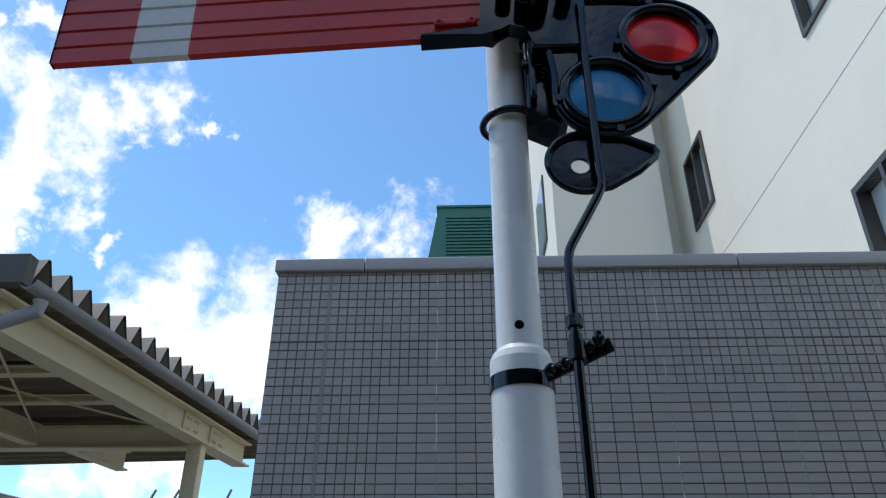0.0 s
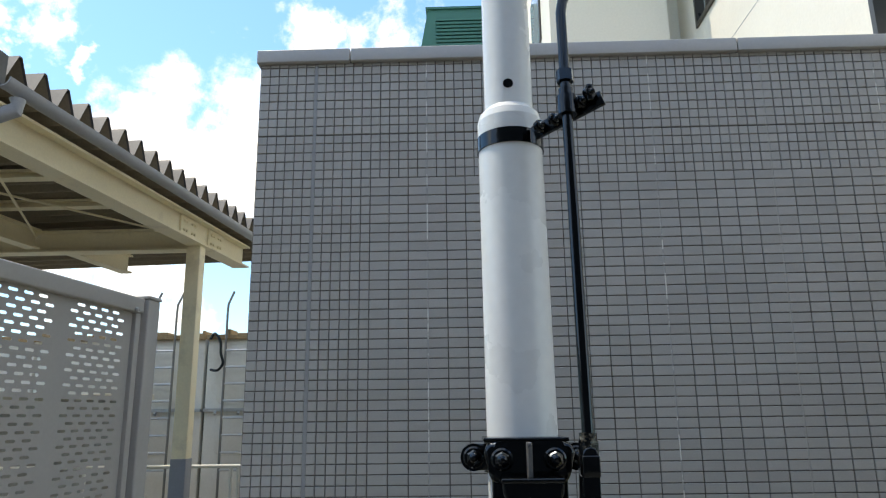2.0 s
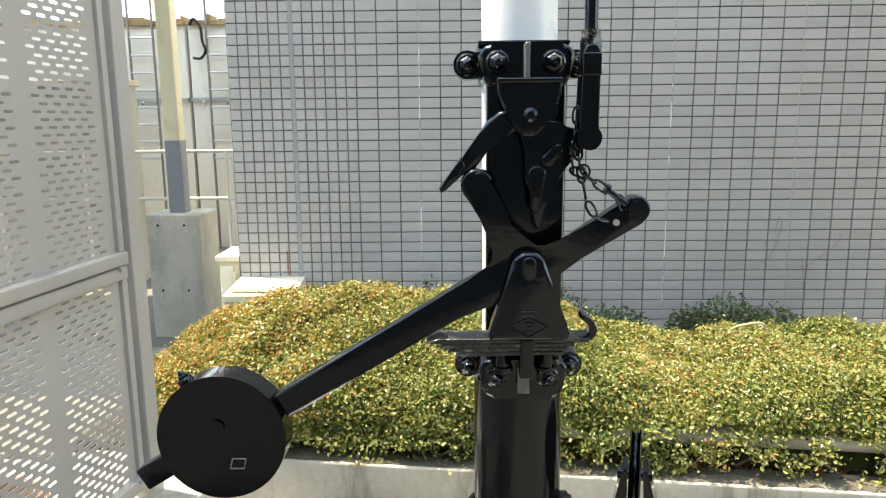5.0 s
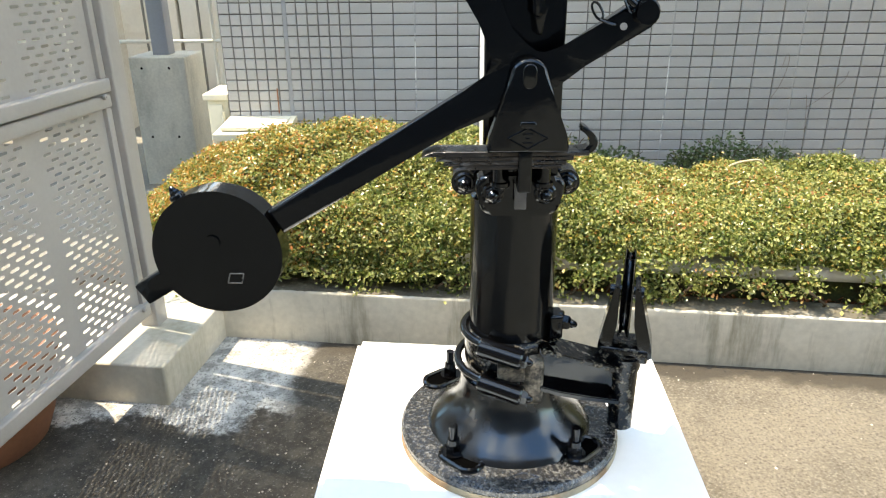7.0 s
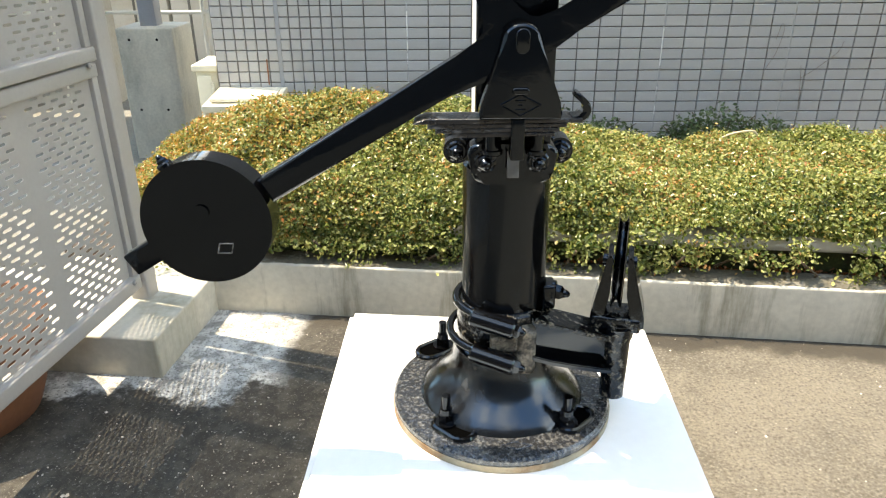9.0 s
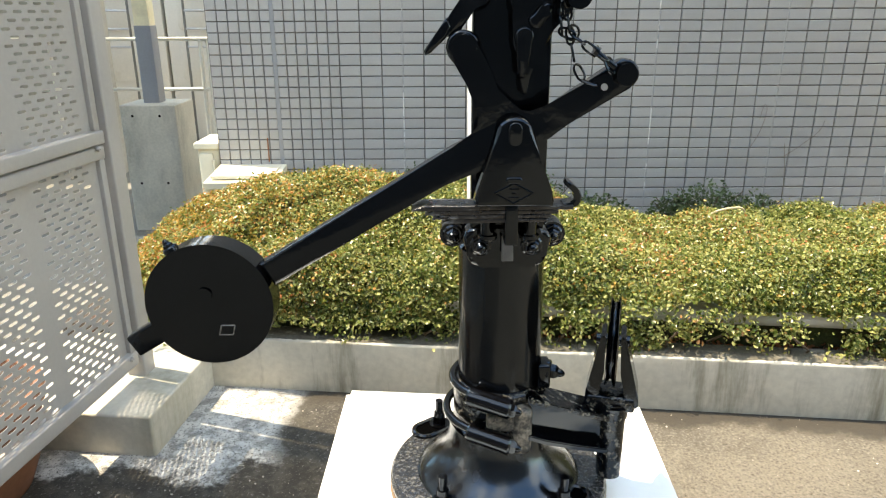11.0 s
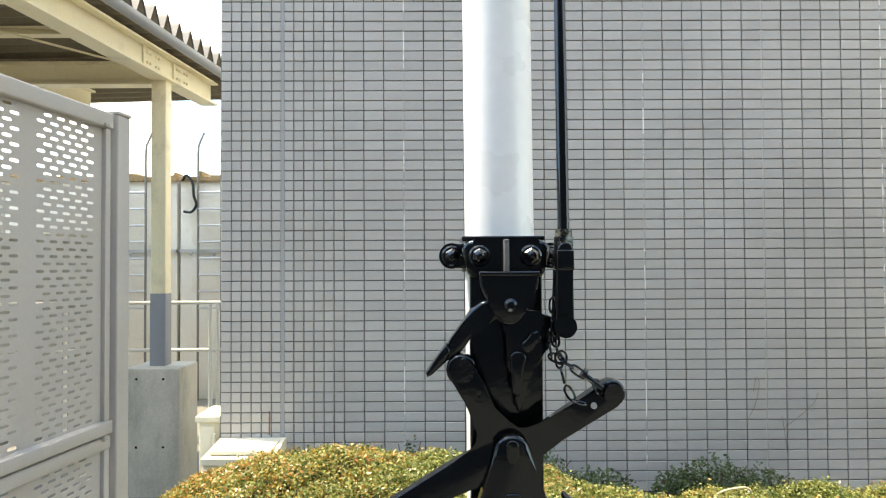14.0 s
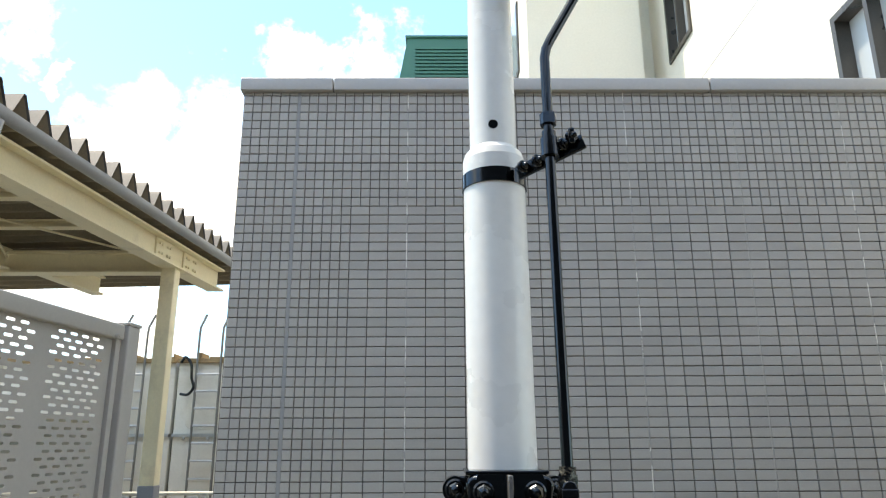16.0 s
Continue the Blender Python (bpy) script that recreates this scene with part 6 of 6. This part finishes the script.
# dead leaves on the soil under the hedge
n = 1500
q = np.stack([rng.uniform(-0.1, 3.5, n), rng.uniform(0.09, 0.22, n), 0.168 + 0.012 * rng.random(n)], axis=1)
dead = leaf_object("dead_leaves", *leaves(q @ rot.T + np.array(TURN.translation), np.tile(np.array([[0.0, 0.0, 1.0]]), (n, 1)), 0.011, 0.5), RUST)
tagged(dead, "dead reddish leaves on the planter soil", "leaf litter", kind="stuff")
# pale pipe lying under the hedge
bm = bmesh.new()
rod(bm, loc(-0.15, 0.145, 0.284), loc(3.7, 0.145, 0.284), 0.035, seg=24)
tagged(finish("drain_pipe", bm, PIPE, smooth=True), "pale plastic pipe lying under the hedge", "pipe")

# shaded self-sown shrubs at the wall's foot
for i, (x, y, r, h, n) in enumerate(((1.38, 3.22, 0.20, 0.17, 1500), (1.22, 3.26, 0.12, 0.12, 600), (1.62, 3.25, 0.17, 0.12, 800), (0.58, 3.25, 0.17, 0.20, 1300), (0.84, 3.26, 0.20, 0.12, 1200), (0.30, 3.28, 0.08, 0.26, 500), (-0.05, 3.30, 0.10, 0.26, 500), (-0.38, 3.32, 0.03, 0.27, 80))):
    shrub = thing("shrub", (x, y, 0.42), "small dull green shrub in the wall's shade", "shrub", "shrubs at the wall foot")
    a, b = rng.uniform(0, 2 * math.pi, n), np.sqrt(rng.random(n))
    q = np.stack([x + r * b * np.cos(a), y + 0.5 * r * b * np.sin(a), 0.47 + h * rng.random(n) ** 0.8 * (1.1 - b ** 2 * 0.8) + 0.02 * rng.normal(0, 1, n)], axis=1)
    leaf_object("foliage", *leaves(q, np.tile(np.array([[0.0, -0.4, 0.8]]), (n, 1)), 0.010, 0.7), SHRUB, shrub)
    for k in range(5):
        bm = bmesh.new()
        t = 2.4 * k
        pipe(bm, [(x, y, 0.41), (x + 0.4 * r * math.cos(t), y + 0.2 * r * math.sin(t), 0.46 + h * 0.5), (x + 0.8 * r * math.cos(t), y + 0.4 * r * math.sin(t), 0.47 + h * (0.9 + 0.15 * math.sin(3 * k)))], 0.0022, 5)
        part("stem", bm, TWIG, shrub)
# bare creeper on the tiles
creeper = thing("creeper", (1.72, 3.39, 0.46), "thin leafless creeper stem clinging to the tiles", "creeper")
for pts in (((1.82, 3.393, 0.46), (1.815, 3.392, 0.62), (1.80, 3.392, 0.76), (1.79, 3.392, 0.82)), ((1.80, 3.392, 0.76), (1.87, 3.392, 0.81), (1.95, 3.392, 0.88), (1.97, 3.392, 0.93)), ((1.62, 3.392, 0.80), (1.66, 3.392, 0.88), (1.68, 3.392, 0.98), (1.665, 3.392, 1.01), (1.65, 3.392, 0.94))):
    bm = bmesh.new()
    pipe(bm, curve(pts), 0.0012, 6)
    part("stem", bm, DRY_TWIG, creeper)
bm = bmesh.new()
pipe(bm, curve([loc(1.74, 0.78, 0.39), loc(1.80, 0.77, 0.45), loc(1.87, 0.76, 0.475), loc(1.91, 0.76, 0.472), loc(1.93, 0.76, 0.43)]), 0.0045, 8)
tagged(finish("dry_stem", bm, STRAW, smooth=True), "dry pale bent stem on the hedge", "stem")
bm = bmesh.new()
box(bm, -0.7525, -0.7475, WALL_Y - 0.006, WALL_Y - 0.0015, 0.74, 0.86)
tagged(finish("rusty_nail_strip", bm, RUST), "rusty streak strip on the tile joint", "rust strip")

# sunlit garden seen through the fence's slots
for i, (x, y, r, h, n) in enumerate(((-3.6, 3.2, 0.7, 0.9, 2600), (-4.6, 2.2, 0.9, 1.0, 2600), (-5.6, 4.2, 1.0, 1.1, 2200))):
    bush = thing("garden_bush", (x, y, GZ), "sunlit yellow-green garden bush behind the fence", "bush", "garden bushes")
    d = rng.normal(0, 1, (n, 3))
    d /= np.linalg.norm(d, axis=1)[:, None]
    d[:, 2] = np.abs(d[:, 2])
    q = d * np.array([r, r, h]) * rng.uniform(0.75, 1.05, (n, 1)) + np.array([x, y, GZ])
    leaf_object("foliage", *leaves(q, d, 0.045, 0.6), GARDEN, bush)
    for k in range(4):
        bm = bmesh.new()
        pipe(bm, [(x, y, GZ), (x + 0.2 * math.cos(k * 1.6), y + 0.2 * math.sin(k * 1.6), 0.4 * h), (x + 0.5 * r * math.cos(k * 1.6), y + 0.5 * r * math.sin(k * 1.6), 0.85 * h)], 0.02, 6)
        part("stem", bm, TWIG, bush)

# grit and small pale stones on the paving
gv, gf = [], []
random.seed(11)
for i in range(800):
    x, y, s = random.uniform(-0.9, 2.6), random.uniform(0.5, 1.95), random.choice((0.0013, 0.0016, 0.002, 0.0025, 0.0035))
    if i % 2:
        x, y = random.uniform(-0.9, -0.05), random.uniform(0.9, 1.75)
    if i < 14:
        s = random.uniform(0.005, 0.008)
    b0 = len(gv)
    gv += [(x + s * random.uniform(0.6, 1.3) * dx, y + s * random.uniform(0.6, 1.3) * dy, GZ + 0.001 + s * dz) for dx, dy, dz in ((-1, 0, 0), (0, -1, 0), (1, 0, 0), (0, 1, 0), (0, 0, 0.9))]
    gf += [(b0, b0 + 1, b0 + 4), (b0 + 1, b0 + 2, b0 + 4), (b0 + 2, b0 + 3, b0 + 4), (b0 + 3, b0, b0 + 4)]
me = bpy.data.meshes.new("grit")
me.from_pydata(gv, [], gf)
me.materials.append(material("pale_grit", (0.42, 0.38, 0.32), 0.9, spread=0.1, island=0.4, bump=0))
tagged(new("grit", me), "scattered pale grit on the paving", "grit", kind="stuff")

# ---- single tiles nearest the pole ----
TILE_MESH = {}
for x0, x1, z0, z1 in singles:
    key = (round(x1 - x0, 4), round(z1 - z0, 4))
    if key not in TILE_MESH:
        TILE_MESH[key] = tile_mesh(*key)
    ob = new("tile", TILE_MESH[key])
    ob.location = ((x0 + x1) / 2, WALL_Y + random.uniform(-0.0006, 0.0006), (z0 + z1) / 2)
    ob.parent = wall
